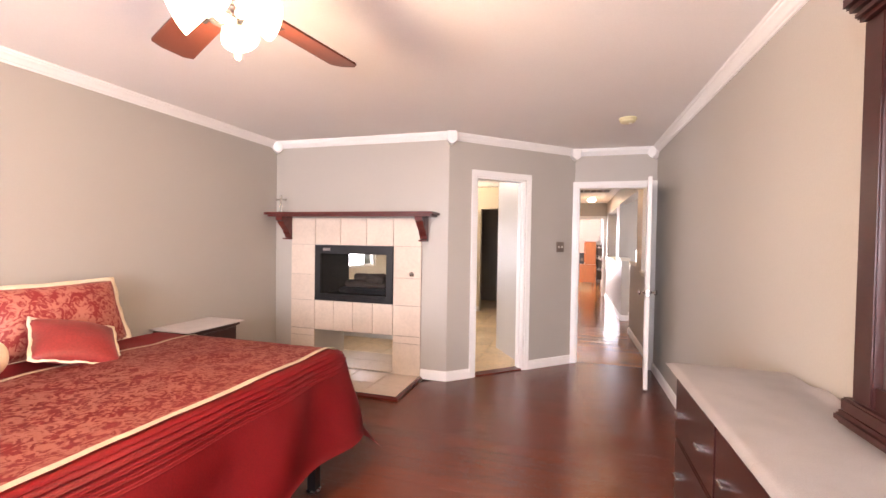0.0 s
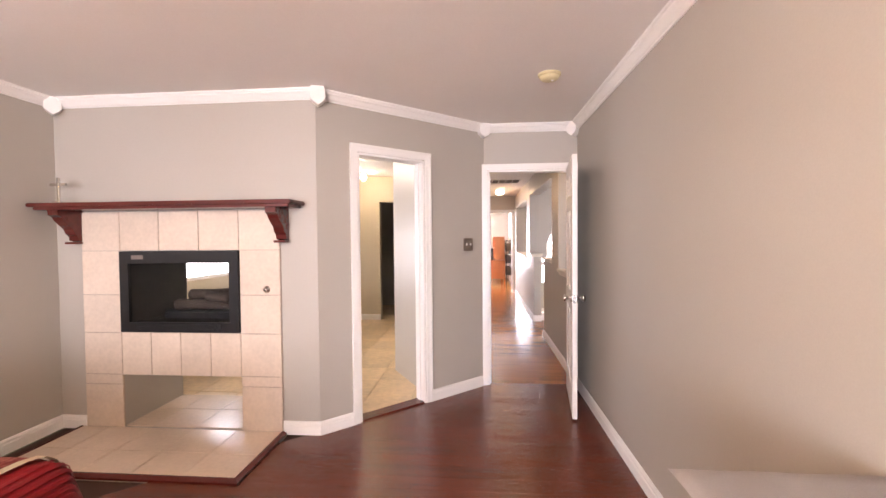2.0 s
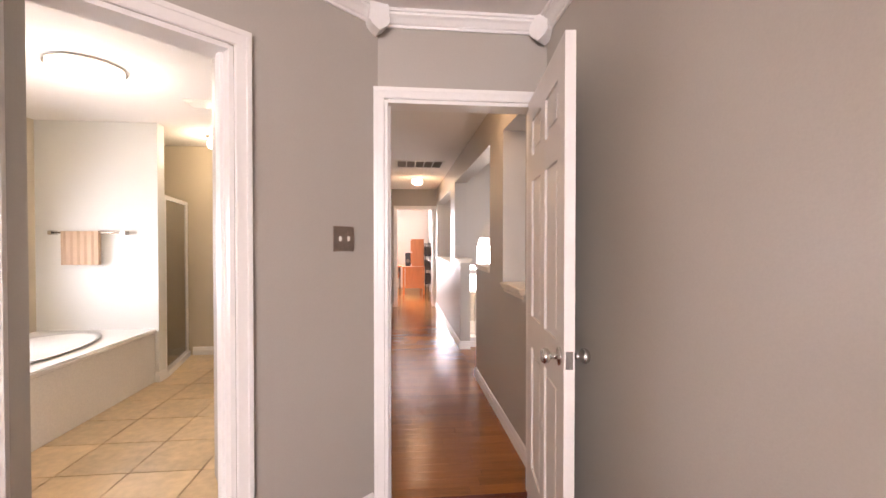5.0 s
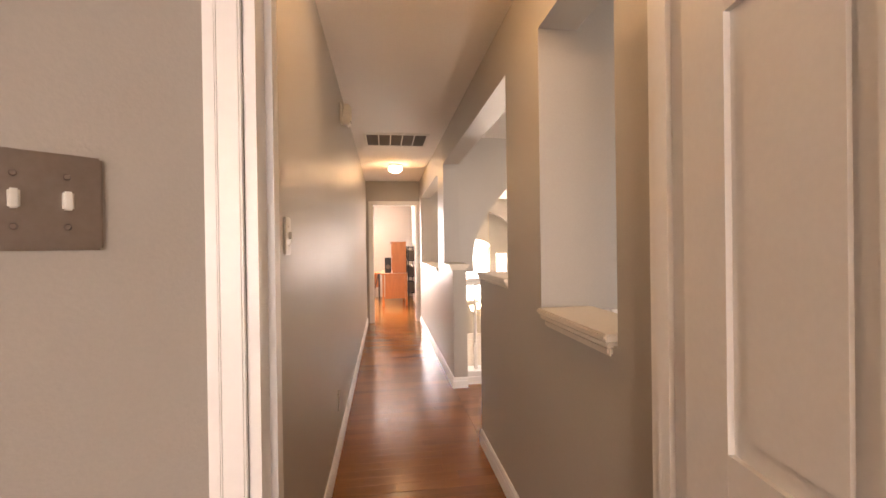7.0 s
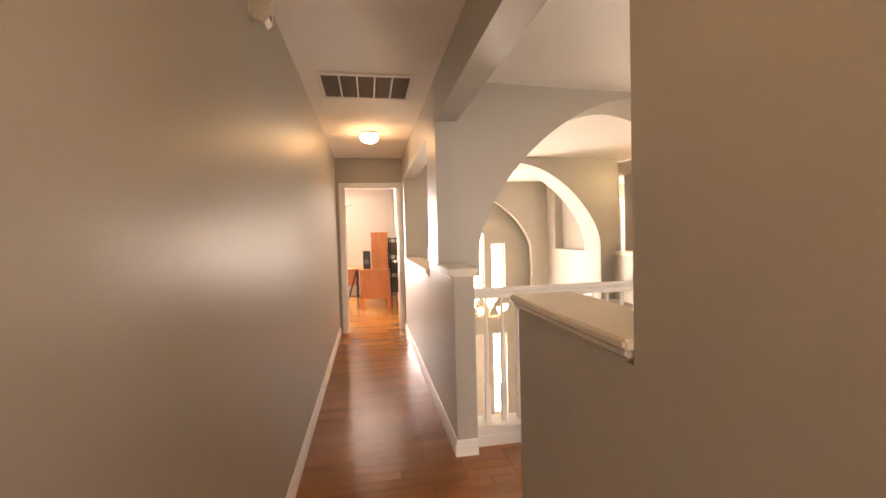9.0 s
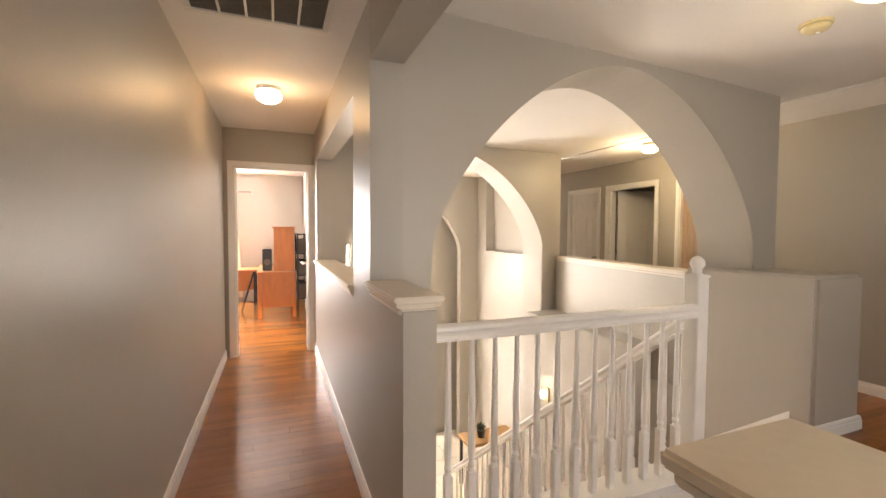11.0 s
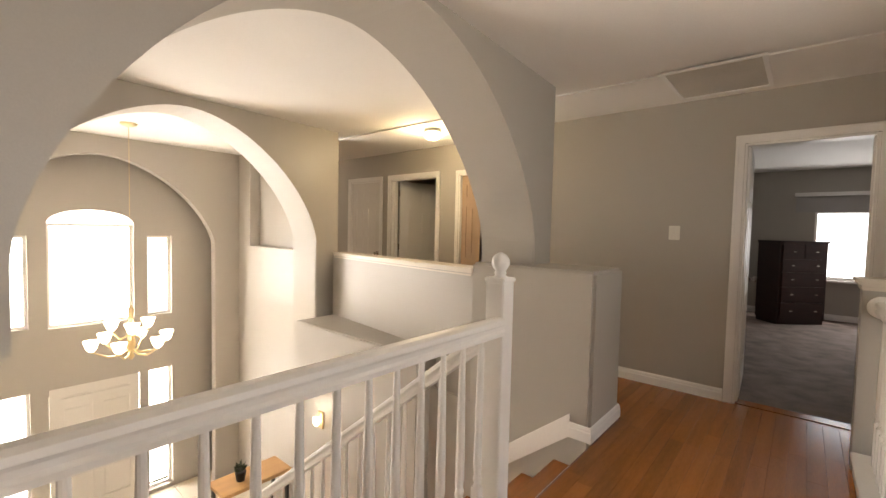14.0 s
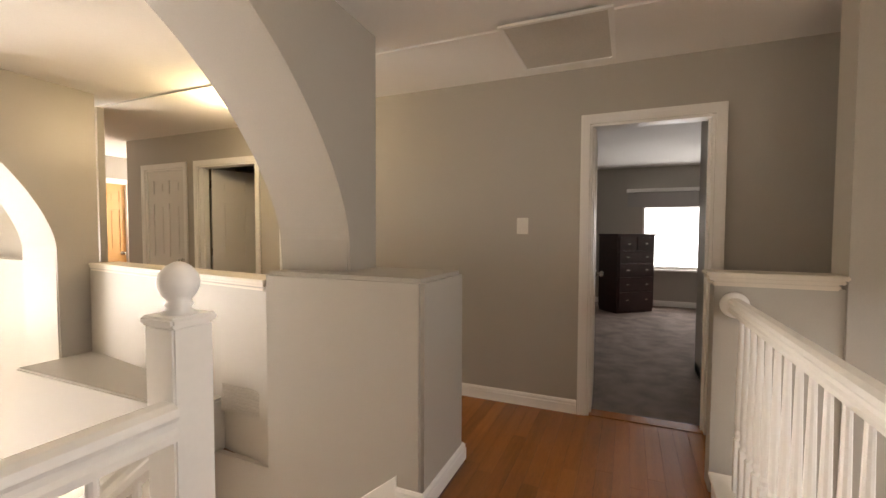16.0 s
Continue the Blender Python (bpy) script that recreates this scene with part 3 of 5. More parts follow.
def window(name, x0, x1, y, z0, z1, along="x", bars=0):
    w = thing(name, "white framed window bright with daylight", "window")
    w["kind"] = "structure"
    f = 0.035

    def b(a0, a1, d0, d1, c0, c1):
        return B(a0, a1, y + d0, y + d1, c0, c1) if along == "x" else B(y + d0, y + d1, a0, a1, c0, c1)
    for a in ((x0, x0 + f, z0, z1), (x1 - f, x1, z0, z1), (x0 + f, x1 - f, z0, z0 + f), (x0 + f, x1 - f, z1 - f, z1)):
        part("window_frame", b(a[0], a[1], -0.02, 0.02, a[2], a[3]), TRIM, w)
    g = part("pane", b(x0 + f, x1 - f, -0.003, 0.003, z0 + f, z1 - f), GLASS, w)
    g.visible_shadow = False
    for i in range(bars):
        c = x0 + (x1 - x0) * (i + 1) / (bars + 1)
        part("glazing_bar", b(c - 0.01, c + 0.01, -0.012, 0.012, z0 + f, z1 - f), TRIM, w)
    return w


window("window_front_middle", 2.19, 3.12, 14.6, -0.08, 1.29)
window("window_front_side", 3.28, 3.60, 14.6, -0.05, 1.13)
window("window_front_far_side", 1.65, 2.01, 14.6, -0.05, 1.13)
window("sidelight_right", 3.28, 3.60, 14.6, LOW + 0.06, -0.87)
window("sidelight_left", 1.65, 2.01, 14.6, LOW + 0.06, -0.87)
panel_door("door_front", "white front door below the arched window", 0.98, 1.89, pose(2.19, 14.55, LOW))
window("window_stairwell", 2.05, 3.95, 4.81, 0.6, 1.8)
window("window_bedroom", -2.5, 0.6, -3.06, 0.72, 2.13, bars=2)

# ---- bath ----
floor_bath = structure("floor_bath", B(-3.07, 0.07, 3.72, 9.6, -0.2, -0.010), GROUT, "beige travertine tiled bath floor")
structure("ceiling_bath", B(-3.07, 0.19, 4.235, 9.7, 2.463, 2.57), CEIL, "white bath ceiling")
wall("wall_bath_west", (-3.0, 4.2), (-3.0, 8.0), 0.12, 0, 2.463, [(0.8, 2.1, 0.95, 1.55)], TANWALL)
structure("wall_bath_wing", B(0, 0.72, 0, 0.12, 0, 2.463), WALL, "greige wing wall inside the bath door", pose(-0.33, 4.52, 0, 0, 0, 121) @ pose(0, -0.12, 0))
baseboard("baseboard_bath_wing", [(-0.70, 5.14), (-0.33, 4.52)])
structure("wall_bath_towel", B(-3.0, -1.93, 6.9, 7.02, 0, 2.463), BATHPALE, "pale painted wall over the tub")
structure("wall_bath_far", B(-3.0, -1.5, 7.9, 8.02, 0, 2.463), TANWALL, "tan bath wall")
structure("wall_bath_closet", B(-1.10, 0.07, 7.9, 8.02, 0, 2.463), TANWALL, "tan bath wall beside the closet")
structure("wall_closet_back", B(-2.0, 0.07, 9.5, 9.6, 0, 2.463), WALL, "closet back wall")
structure("wall_closet_side", B(-2.1, -2.0, 8.02, 9.6, 0, 2.463), WALL, "closet side wall")
structure("wall_closet_head", B(-1.5, -1.10, 7.9, 8.02, 2.03, 2.463), TANWALL, "wall over the closet opening")
baseboard("baseboard_bath_far", [(-1.5, 7.9), (-2.08, 7.9)])
baseboard("baseboard_bath_towel", [(-1.93, 7.02), (-1.93, 6.9), (-1.96, 6.9)])
window("window_bath", 5.0, 6.3, -3.06, 0.95, 1.55, "y")
tub = thing("bathtub", "white built-in bathtub with a panelled apron", "bathtub")
part("tub_apron", B(-1.985, -1.96, 5.05, 6.897, 0, 0.47, bevel=0.006), TUB, tub)
bm = B(-2.995, -1.94, 5.05, 6.897, 0.47, 0.51, bevel=0.012)
part("tub_deck", bm, TUB, tub)
bm = bmesh.new()
lathe(bm, [(0.42, 0.512), (0.45, 0.53), (0.40, 0.525), (0.36, 0.515)], 28, pose(-2.47, 5.97, 0) @ Matrix.Diagonal((0.9, 1.7, 1, 1)))
part("tub_rim", bm, TUB, tub, "", True)
part("tub_end", B(-2.98, -1.985, 5.06, 5.09, 0, 0.47), TUB, tub)
sh = thing("shower_screen", "framed clear glass shower door", "shower")
SCREEN = pose(-1.95, 7.03, 0, 0, 0, 102)
part("screen_frame", box(box(B(0, 0.04, -0.015, 0.015, 0.06, 1.80, m=SCREEN), 0.81, 0.85, -0.015, 0.015, 0.06, 1.80, m=SCREEN), 0.04, 0.81, -0.015, 0.015, 1.76, 1.80, m=SCREEN), TRIM, sh)
part("screen_pane", B(0.04, 0.81, -0.003, 0.003, 0.08, 1.76, m=SCREEN), GLASS, sh).visible_shadow = False
part("screen_kerb", B(0, 0.85, -0.035, 0.035, 0, 0.06, m=SCREEN), TRIM, sh)
tb = thing("towel_bar", "chrome towel bar on the tan wall", "towel bar")
part("bar", lathe(bmesh.new(), [(0.009, 0), (0.009, 0.62)], 10, pose(-2.82, 6.83, 1.42, 0, 90, 0)), CHROME, tb, "", True)
for x in (-2.82, -2.2):
    part("bracket", B(x - 0.02, x + 0.02, 6.82, 6.898, 1.40, 1.44, bevel=0.005), CHROME, tb)
fold = [(-2.72 + 0.02 * i, 0.012 + 0.005 * math.sin(i * 2.1)) for i in range(17)]
bm = prism(bmesh.new(), fold + [(x, -0.022 - 0.3 * (z - 0.012)) for x, z in fold[::-1]], 0.31, pose(0, 6.825, 1.125, 90, 0, 0))
tagged(new("towel", mesh_of("towel", bm, mat("tan_terry", (0.50, 0.36, 0.25), 0.95, bump=0.5, fine=200))), "folded tan towel hanging on the bar", "towel")
fl = thing("bath_ceiling_light", "round flush bath ceiling light, lit", "ceiling light")
part("shade", lathe(bmesh.new(), [(0.20, 2.455), (0.20, 2.43), (0.17, 2.395), (0.09, 2.375), (0.005, 2.37)][::-1], 24, pose(-1.65, 5.57, 0)), LAMPGLASS, fl, "", True)
part("rim", lathe(bmesh.new(), [(0.215, 2.445), (0.215, 2.461)], 24, pose(-1.65, 5.57, 0)), CHROME, fl)
vl = thing("bath_spot_lamp", "small lit globe lamp on the bath ceiling", "ceiling light", pose(-1.62, 7.35, 2.463))
part("base", lathe(bmesh.new(), [(0.03, -0.03), (0.06, -0.012), (0.06, -0.001)], 16), CHROME, vl)
part("globe", lathe(bmesh.new(), [(0.005, -0.14), (0.035, -0.13), (0.05, -0.09), (0.04, -0.045), (0.025, -0.028)], 14), LAMPGLASS, vl, "", True)
bv = thing("bath_ceiling_vent", "white slotted ceiling vent", "vent")
part("frame", B(-1.35, -1.05, 6.15, 6.35, 2.448, 2.461, bevel=0.004), PLASTIC, bv)
for i in range(6):
    part("slat", B(-1.33, -1.07, 6.165 + i * 0.03, 6.18 + i * 0.03, 2.440, 2.447), PLASTIC, bv)

# ---- office ----
floor_off = structure("floor_office", B(-1.6, 1.28, 11.60, 15.5, -0.2, -0.014), HONEYGAP, "honey plank office floor")
structure("ceiling_office", B(-1.6, 1.265, 11.595, 15.6, HC, HC + 0.1), CEIL, "white office ceiling")
wall("wall_office_far", (-1.6, 15.4), (1.35, 15.4), 0.12, 0, HC, [(0.2, 1.50, 0.65, 2.0)])
wall("wall_office_west", (-1.5, 11.6), (-1.5, 15.4), 0.12, 0, HC)
wall("wall_office_east", (1.22, 15.4), (1.22, 11.6), 0.05, 0, HC)
structure("wall_office_door_side", B(-1.6, 0.07, 11.47, 11.59, 0, HC), WALL, "office wall beside the door")
window("window_office", -1.38, -0.10, 15.46, 0.65, 2.0)
bm = bmesh.new()
prof = [(0.06 * i / 3, 0.018 * math.sin(i * 1.3)) for i in range(14)]
rings = []
for zz, k in ((0.10, 1.3), (0.9, 1.15), (1.6, 0.9), (2.08, 0.8)):
    rings.append([bm.verts.new((-0.22 + x * k, 15.33 + y, zz)) for x, y in prof] + [bm.verts.new((-0.22 + x * k, 15.345 + y, zz)) for x, y in prof[::-1]])
for a, b in zip(rings, rings[1:]):
    for i in range(len(a)):
        j = (i + 1) % len(a)
        bm.faces.new((a[i], a[j], b[j], b[i]))
cu = thing("curtain", "cream sheer curtain beside the office window", "curtain")
part("drape", bm, SHEER, cu, "", True)
part("rod", lathe(bmesh.new(), [(0.01, 0), (0.01, 1.75)], 8, pose(-1.48, 15.34, 2.09, 0, 90, 0)), CHROME, cu)
panel_door("door_office", "white six-panel office door standing open", 0.755, 2.02, pose(1.04, 11.60, 0.004, 0, 0, 86))
dk = thing("desk", "orange oak desk with a side panel", "desk")
part("desktop", B(0.42, 1.0, 13.52, 15.1, 0.69, 0.72, bevel=0.004), ORANGEWOOD, dk)
part("side_panel", B(0.50, 0.98, 13.58, 13.605, 0.16, 0.69), ORANGEWOOD, dk)
for x, y in ((0.46, 13.56), (0.97, 13.57), (0.46, 15.05), (0.97, 15.05)):
    part("leg", B(x - 0.022, x + 0.022, y - 0.022, y + 0.022, 0, 0.69), ORANGEWOOD, dk)
hu = thing("hutch", "tall orange oak hutch on the desk", "cabinet")
part("side", B(0.67, 0.98, 13.68, 13.70, 0.722, 1.40), ORANGEWOOD, hu)
part("side", B(0.67, 0.98, 15.0, 15.02, 0.722, 1.40), ORANGEWOOD, hu)
part("back", B(0.965, 0.98, 13.70, 15.0, 0.722, 1.40), ORANGEWOOD, hu)
part("shelf", B(0.68, 0.965, 13.70, 15.0, 1.05, 1.07), ORANGEWOOD, hu)
part("cornice", B(0.645, 0.99, 13.655, 15.04, 1.40, 1.425, bevel=0.006), ORANGEWOOD, hu)
rk = thing("equipment_rack", "dark equipment rack standing behind the desk", "rack")
for x in (1.03, 1.18):
    for y in (13.75, 14.55):
        part("post", B(x - 0.012, x + 0.012, y - 0.012, y + 0.012, 0, 1.32), BLACK, rk)
for z in (0.25, 0.62, 0.98, 1.29):
    part("shelf", B(1.02, 1.19, 13.74, 14.56, z, z + 0.02), BLACK, rk)
    if z < 1.2:
        part("device", B(1.035, 1.175, 13.80, 14.40, z + 0.021, z + 0.021 + 0.22, bevel=0.006), DARKVENT, rk)
cd = thing("credenza", "orange oak curved return desk", "desk")
part("desktop", B(-0.75, 0.41, 14.35, 14.95, 0.66, 0.69, bevel=0.004), ORANGEWOOD, cd)
bm = prism(bmesh.new(), [(-0.62, 0.66), (0.38, 0.66), (0.38, 0.36), (0.2, 0.33), (-0.1, 0.315), (-0.4, 0.32), (-0.62, 0.35)], 0.02, pose(0, 14.42, 0))
part("modesty_panel", bm, ORANGEWOOD, cd)
for x in (-0.68, 0.36):
    part("leg", B(x - 0.02, x + 0.02, 14.4, 14.44, 0, 0.66), BLACK, cd)
    part("leg", B(x - 0.02, x + 0.02, 14.86, 14.9, 0, 0.66), BLACK, cd)
sp = thing("speaker", "tall black loudspeaker on the desk", "speaker")
part("cabinet", B(0.50, 0.64, 13.75, 13.93, 0.722, 1.07, bevel=0.008), BLACK, sp)
part("cone", lathe(bmesh.new(), [(0.05, 0), (0.045, 0.004), (0.012, 0.001)], 16, pose(0.57, 13.748, 0.86, 90, 0, 0)), DARKVENT, sp)
part("brace", B(-0.014, 0.014, -0.014, 0.014, 0, 0.70, bevel=0.004, m=pose(0.16, 14.30, 0.0, 0, 16, 0)), BLACK, cd, "slanted black steel leg")

# ---- east bedroom ----
floor_e = structure("floor_east_room", B(5.49, 10.6, 4.6, 9.0, -0.2, 0.0), CARPET, "grey shag carpet of the east room")
structure("threshold_east", B(5.372, 5.49, 6.78, 7.51, -0.013, 0.006, bevel=0.003), HONEYX, "wood threshold at the east room")
structure("ceiling_east_room", B(5.49, 10.7, 4.6, 9.0, HC, HC + 0.1), CEIL, "white ceiling of the east room")
wall("wall_east_far", (10.6, 9.0), (10.6, 4.6), 0.12, 0, HC, [(1.97, 3.75, 0.66, 1.76)])
wall("wall_east_north", (5.49, 8.9), (10.7, 8.9), 0.1, 0, HC)
wall("wall_east_south", (10.7, 4.8), (5.49, 4.8), 0.1, 0, HC)
structure("wall_east_closet", B(5.495, 6.85, 6.54, 6.66, 0, HC), WALL, "greige wall beside the east door")
baseboard("baseboard_east_closet", [(6.85, 6.66), (5.5, 6.66)])
baseboard("baseboard_east_far", [(10.6, 4.8), (10.6, 8.9)])
window("window_east", 5.25, 7.03, 10.66, 0.66, 1.76, "y")
structure("window_east_sill", B(10.50, 10.62, 5.15, 7.12, 0.62, 0.65, bevel=0.006), TRIM, "white window sill")
vb = thing("valance", "white blind headrail over the east window", "blind")
part("headrail", B(10.50, 10.6, 5.1, 7.3, 2.0, 2.06, bevel=0.006), TRIM, vb)
part("fabric", B(10.565, 10.57, 5.15, 7.28, 1.74, 2.0), mat("grey_roller_fabric", (0.42, 0.40, 0.39), 0.8), vb)
panel_door("door_east", "white six-panel east room door standing open", 0.72, 2.02, pose(5.50, 7.50, 0.004, 0, 0, 3))


def drawer_chest(name, label, w, d, h, rows, m, group=""):
    """A chest with its front along x at y=0; rows: (z0, z1, number of drawers)."""
    c = thing(name, label, "dresser", m, group)
    part("body", B(0, w, 0.02, d, 0.06, h - 0.03), MAHOG, c)
    part("top", B(-0.015, w + 0.015, -0.01, d + 0.005, h - 0.03, h, bevel=0.006), MAHOG, c)
    part("plinth", B(0.01, w - 0.01, 0.03, d - 0.01, 0, 0.06), MAHOG, c)
    for z0, z1, k in rows:
        for i in range(k):
            a, b = 0.025 + (w - 0.05) * i / k + 0.006, 0.025 + (w - 0.05) * (i + 1) / k - 0.006
            dr = part("drawer", B(a, b, 0.0, 0.019, z0 + 0.006, z1 - 0.006, bevel=0.005), MAHOG, c)
            for px in ([(a + b) / 2] if b - a < 0.5 else [a + (b - a) * 0.22, b - (b - a) * 0.22]):
                hb = bmesh.new()
                box(hb, px - 0.026, px + 0.026, -0.026, -0.018, (z0 + z1) / 2 - 0.006, (z0 + z1) / 2 + 0.006, 0.003)
                box(hb, px - 0.022, px - 0.015, -0.02, 0.0, (z0 + z1) / 2 - 0.005, (z0 + z1) / 2 + 0.005)
                box(hb, px + 0.015, px + 0.022, -0.02, 0.0, (z0 + z1) / 2 - 0.005, (z0 + z1) / 2 + 0.005)
                part("handle", hb, CHROME, dr, "bright nickel pull")
    return c


drawer_chest("tall_dresser", "tall dark mahogany chest of drawers on carpet", 0.74, 0.45, 1.27,
             [(0.08, 0.34, 1), (0.34, 0.58, 1), (0.58, 0.80, 1), (0.80, 1.0, 1), (1.0, 1.22, 2)], pose(9.50, 7.40, 0, 0, 0, -48))

# ---- fireplace ----
surround = structure("fireplace_backing", box(box(box(B(-2.735, -2.44, 3.605, 3.614, 0.02, 1.62), -1.51, -1.215, 3.605, 3.614, 0.02, 1.62), -2.44, -1.51, 3.605, 3.614, 0.42, 0.732), -2.44, -1.51, 3.605, 3.614, 1.333, 1.62), GROUT, "cream tile fireplace surround")


def face_tile(x0, x1, z0, z1):
    g = 0.0025
    o = new("wall_tile", mesh_of("wall_tile", B(x0 + g, x1 - g, 3.592, 3.606, z0 + g, z1 - g, bevel=0.002), CREAMTILE))
    o.parent = surround


for i in range(5):
    x0, x1 = -2.735 + 0.304 * i, -2.735 + 0.304 * (i + 1)
    face_tile(x0, x1, 1.333, 1.62)
for x0, x1 in ((-2.735, -2.435), (-1.517, -1.215)):
    for z0, z1 in ((1.01, 1.333), (0.73, 1.01), (0.42, 0.73), (0.345, 0.42), (0.022, 0.345)):
        face_tile(x0, x1, z0, z1)
for i in range(4):
    face_tile(-2.435 + 0.2295 * i, -2.435 + 0.2295 * (i + 1), 0.415, 0.733)
hearth = structure("hearth", B(-2.80, -1.19, 2.97, 3.60, -0.01, 0.012), GROUT, "cream tiled hearth")
tiles(hearth, -2.77, -1.225, 3.0, 3.60, 0.33, CREAMTILE, 0.022, origin=(-1.225, 3.6 - 0.66))
tiles(hearth, -2.435, -1.51, 3.61, 4.23, 0.33, CREAMTILE, 0.032, origin=(-1.225, 3.6))
structure("hearth_edging", sweep(bmesh.new(), [(0, 0), (0.035, 0), (0.035, 0.012), (0.012, 0.026), (0, 0.026)], [(-2.77, 3.60), (-2.77, 3.0), (-1.225, 3.0), (-1.225, 3.60)][::-1]), MAHOGX, "dark wood edging round the hearth")
fb = thing("gas_fireplace", "black see-through gas fireplace with ceramic logs", "fireplace")
bm = B(-2.428, -1.522, 3.578, 3.60, 1.24, 1.328)
box(bm, -2.428, -1.522, 3.578, 3.60, 0.738, 0.81)
box(bm, -2.428, -2.36, 3.578, 3.60, 0.81, 1.24)
box(bm, -1.59, -1.522, 3.578, 3.60, 0.81, 1.24)
part("front_frame", bm, BLACK, fb, "black steel frame")
bm = B(-2.42, -1.53, 3.61, 4.22, 0.737, 0.80)
box(bm, -2.42, -1.53, 3.61, 4.22, 1.27, 1.327)
box(bm, -2.42, -2.37, 3.61, 4.22, 0.80, 1.27)
box(bm, -1.58, -1.53, 3.61, 4.22, 0.80, 1.27)
part("firebox", bm, SOOT, fb)
g = part("glass", B(-2.36, -1.59, 3.588, 3.592, 0.81, 1.24), GLASS, fb, "smoky glass front")
g.visible_shadow = False
part("grate", B(-2.25, -1.70, 3.78, 4.05, 0.80, 0.86, bevel=0.01), BLACK, fb)
for i, (x, y, z, a, l) in enumerate(((-2.2, 3.85, 0.90, 5, 0.48), (-2.15, 3.98, 0.90, -8, 0.45), (-2.12, 3.9, 0.97, 14, 0.36), (-1.95, 3.88, 0.96, -20, 0.25))):
    bm = bmesh.new()
    lathe(bm, [(0.03, 0), (0.045, 0.02), (0.04, l * 0.5), (0.046, l - 0.03), (0.03, l)], 10, pose(x, y, z, 0, 90, a))
    part("log", bm, LOG, fb, "", True)
for i in range(6):
    part("louvre", B(-2.30, -1.65, 3.572, 3.579, 0.748 + i * 0.009, 0.753 + i * 0.009), BLACK, fb)
part("badge", B(-2.33, -2.24, 3.575, 3.579, 1.27, 1.30), PEWTER, fb, "small silver badge")
kv = thing("gas_valve", "round chrome gas valve on the tile", "valve")
part("escutcheon", lathe(bmesh.new(), [(0.026, 0), (0.024, 0.006), (0.012, 0.012), (0.011, 0.03), (0.004, 0.032)], 16, pose(-1.315, 3.592, 1.05, 90, 0, 0)), CHROME, kv, "", True)
mt = thing("mantel_shelf", "dark mahogany mantel shelf on carved corbels", "mantel")
part("shelf_board", B(-2.915, -1.03, 3.36, 3.612, 1.645, 1.672, bevel=0.006), MAHOGX, mt)
part("under_molding", B(-2.89, -1.055, 3.385, 3.612, 1.625, 1.6445, bevel=0.006), MAHOGX, mt)
corbel = [(0, 1.624), (-0.20, 1.624), (-0.20, 1.59), (-0.17, 1.575), (-0.155, 1.55), (-0.12, 1.52), (-0.085, 1.49), (-0.075, 1.46), (-0.05, 1.44), (-0.045, 1.41), (0, 1.40)]
for x in (-2.80, -1.225):
    c = part("corbel", prism(bmesh.new(), corbel, 0.075, pose(x + 0.075, 3.591 + 0.018, 0, 0, 0, 90)), MAHOGX, mt, "carved wooden corbel")
    part("corbel_foot", B(x - 0.006, x + 0.081, 3.53, 3.60, 1.385, 1.402, bevel=0.004), MAHOGX, c)
    part("corbel_scroll", lathe(bmesh.new(), [(0.022, -0.004), (0.022, 0.079)], 12, pose(x, 3.50, 1.565, 0, 90, 0)), MAHOGX, c)
cr = thing("cross", "small silver glass cross standing on the mantel", "ornament")
part("upright", B(-2.795, -2.775, 3.47, 3.49, 1.672, 1.86, bevel=0.004), CHROME, cr)
part("crossbar", B(-2.85, -2.72, 3.472, 3.488, 1.80, 1.82, bevel=0.004), CHROME, cr)
part("base", B(-2.81, -2.76, 3.455, 3.505, 1.672, 1.69, bevel=0.003), CHROME, cr)

# ---- bed ----
bed = thing("bed", "bed made up with a crimson and gold damask comforter", "bed")
BX0, BX1, BY0, BY1, BZ = -2.88, -1.16, -0.10, 1.86, 0.72


def cover(u0, u1, nu, lift, v0=-0.5, v1=None):
    """Comforter cloth from u0 to u1 (metres from the head, running over the foot), over both sides."""
    W, half = 0.55, (BY1 - BY0) / 2
    yc, U = (BY0 + BY1) / 2, BX1 - BX0
    nv = 72
    bm = bmesh.new()
    rows = []
    for i in range(nu + 1):
        u = u0 + (u1 - u0) * i / nu
        row = []
        for j in range(nv + 1):
            v = -(half + 0.47) + (2 * half + 0.94) * j / nv
            ou, ov = max(0, u - U), max(0, abs(v) - half)
            o = math.hypot(ou, ov)
            r = 0.07
            out = r * math.sin(min(o / r, math.pi / 2)) + max(0, o - r * 1.57) * (0.30 + 0.06 * math.sin(u * 9 + v * 8))
            drop = r * (1 - math.cos(min(o / r, math.pi / 2))) + max(0, o - r * 1.57) * 0.97
            k = (ou / o, ov / o) if o else (0, 0)
            wav = 0.008 * noise.noise((u * 4, v * 4, 1)) + (0.018 * math.sin(v * 11 + u * 2) * min(1, ou * 3)) + 0.018 * math.sin(u * 12) * min(1, ov * 3)
            x = BX0 + min(u, U) + (out + (wav if ou else 0)) * k[0]
            y = yc + max(-half, min(half, v)) + math.copysign((out + (wav if ov else 0)) * k[1], v)
            z = BZ - drop + (0.010 * noise.noise((u * 5, v * 5, 4)) if not o else 0)
            row.append(bm.verts.new((x + lift * k[0], y + lift * k[1] * math.copysign(1, v), z + lift * (1 - min(1, o * 8)))))
        rows.append(row)
    for a, b in zip(rows, rows[1:]):
        for j in range(nv):
            bm.faces.new((a[j], a[j + 1], b[j + 1], b[j]))
    bmesh.ops.solidify(bm, geom=list(bm.faces), thickness=0.012)
    return bm


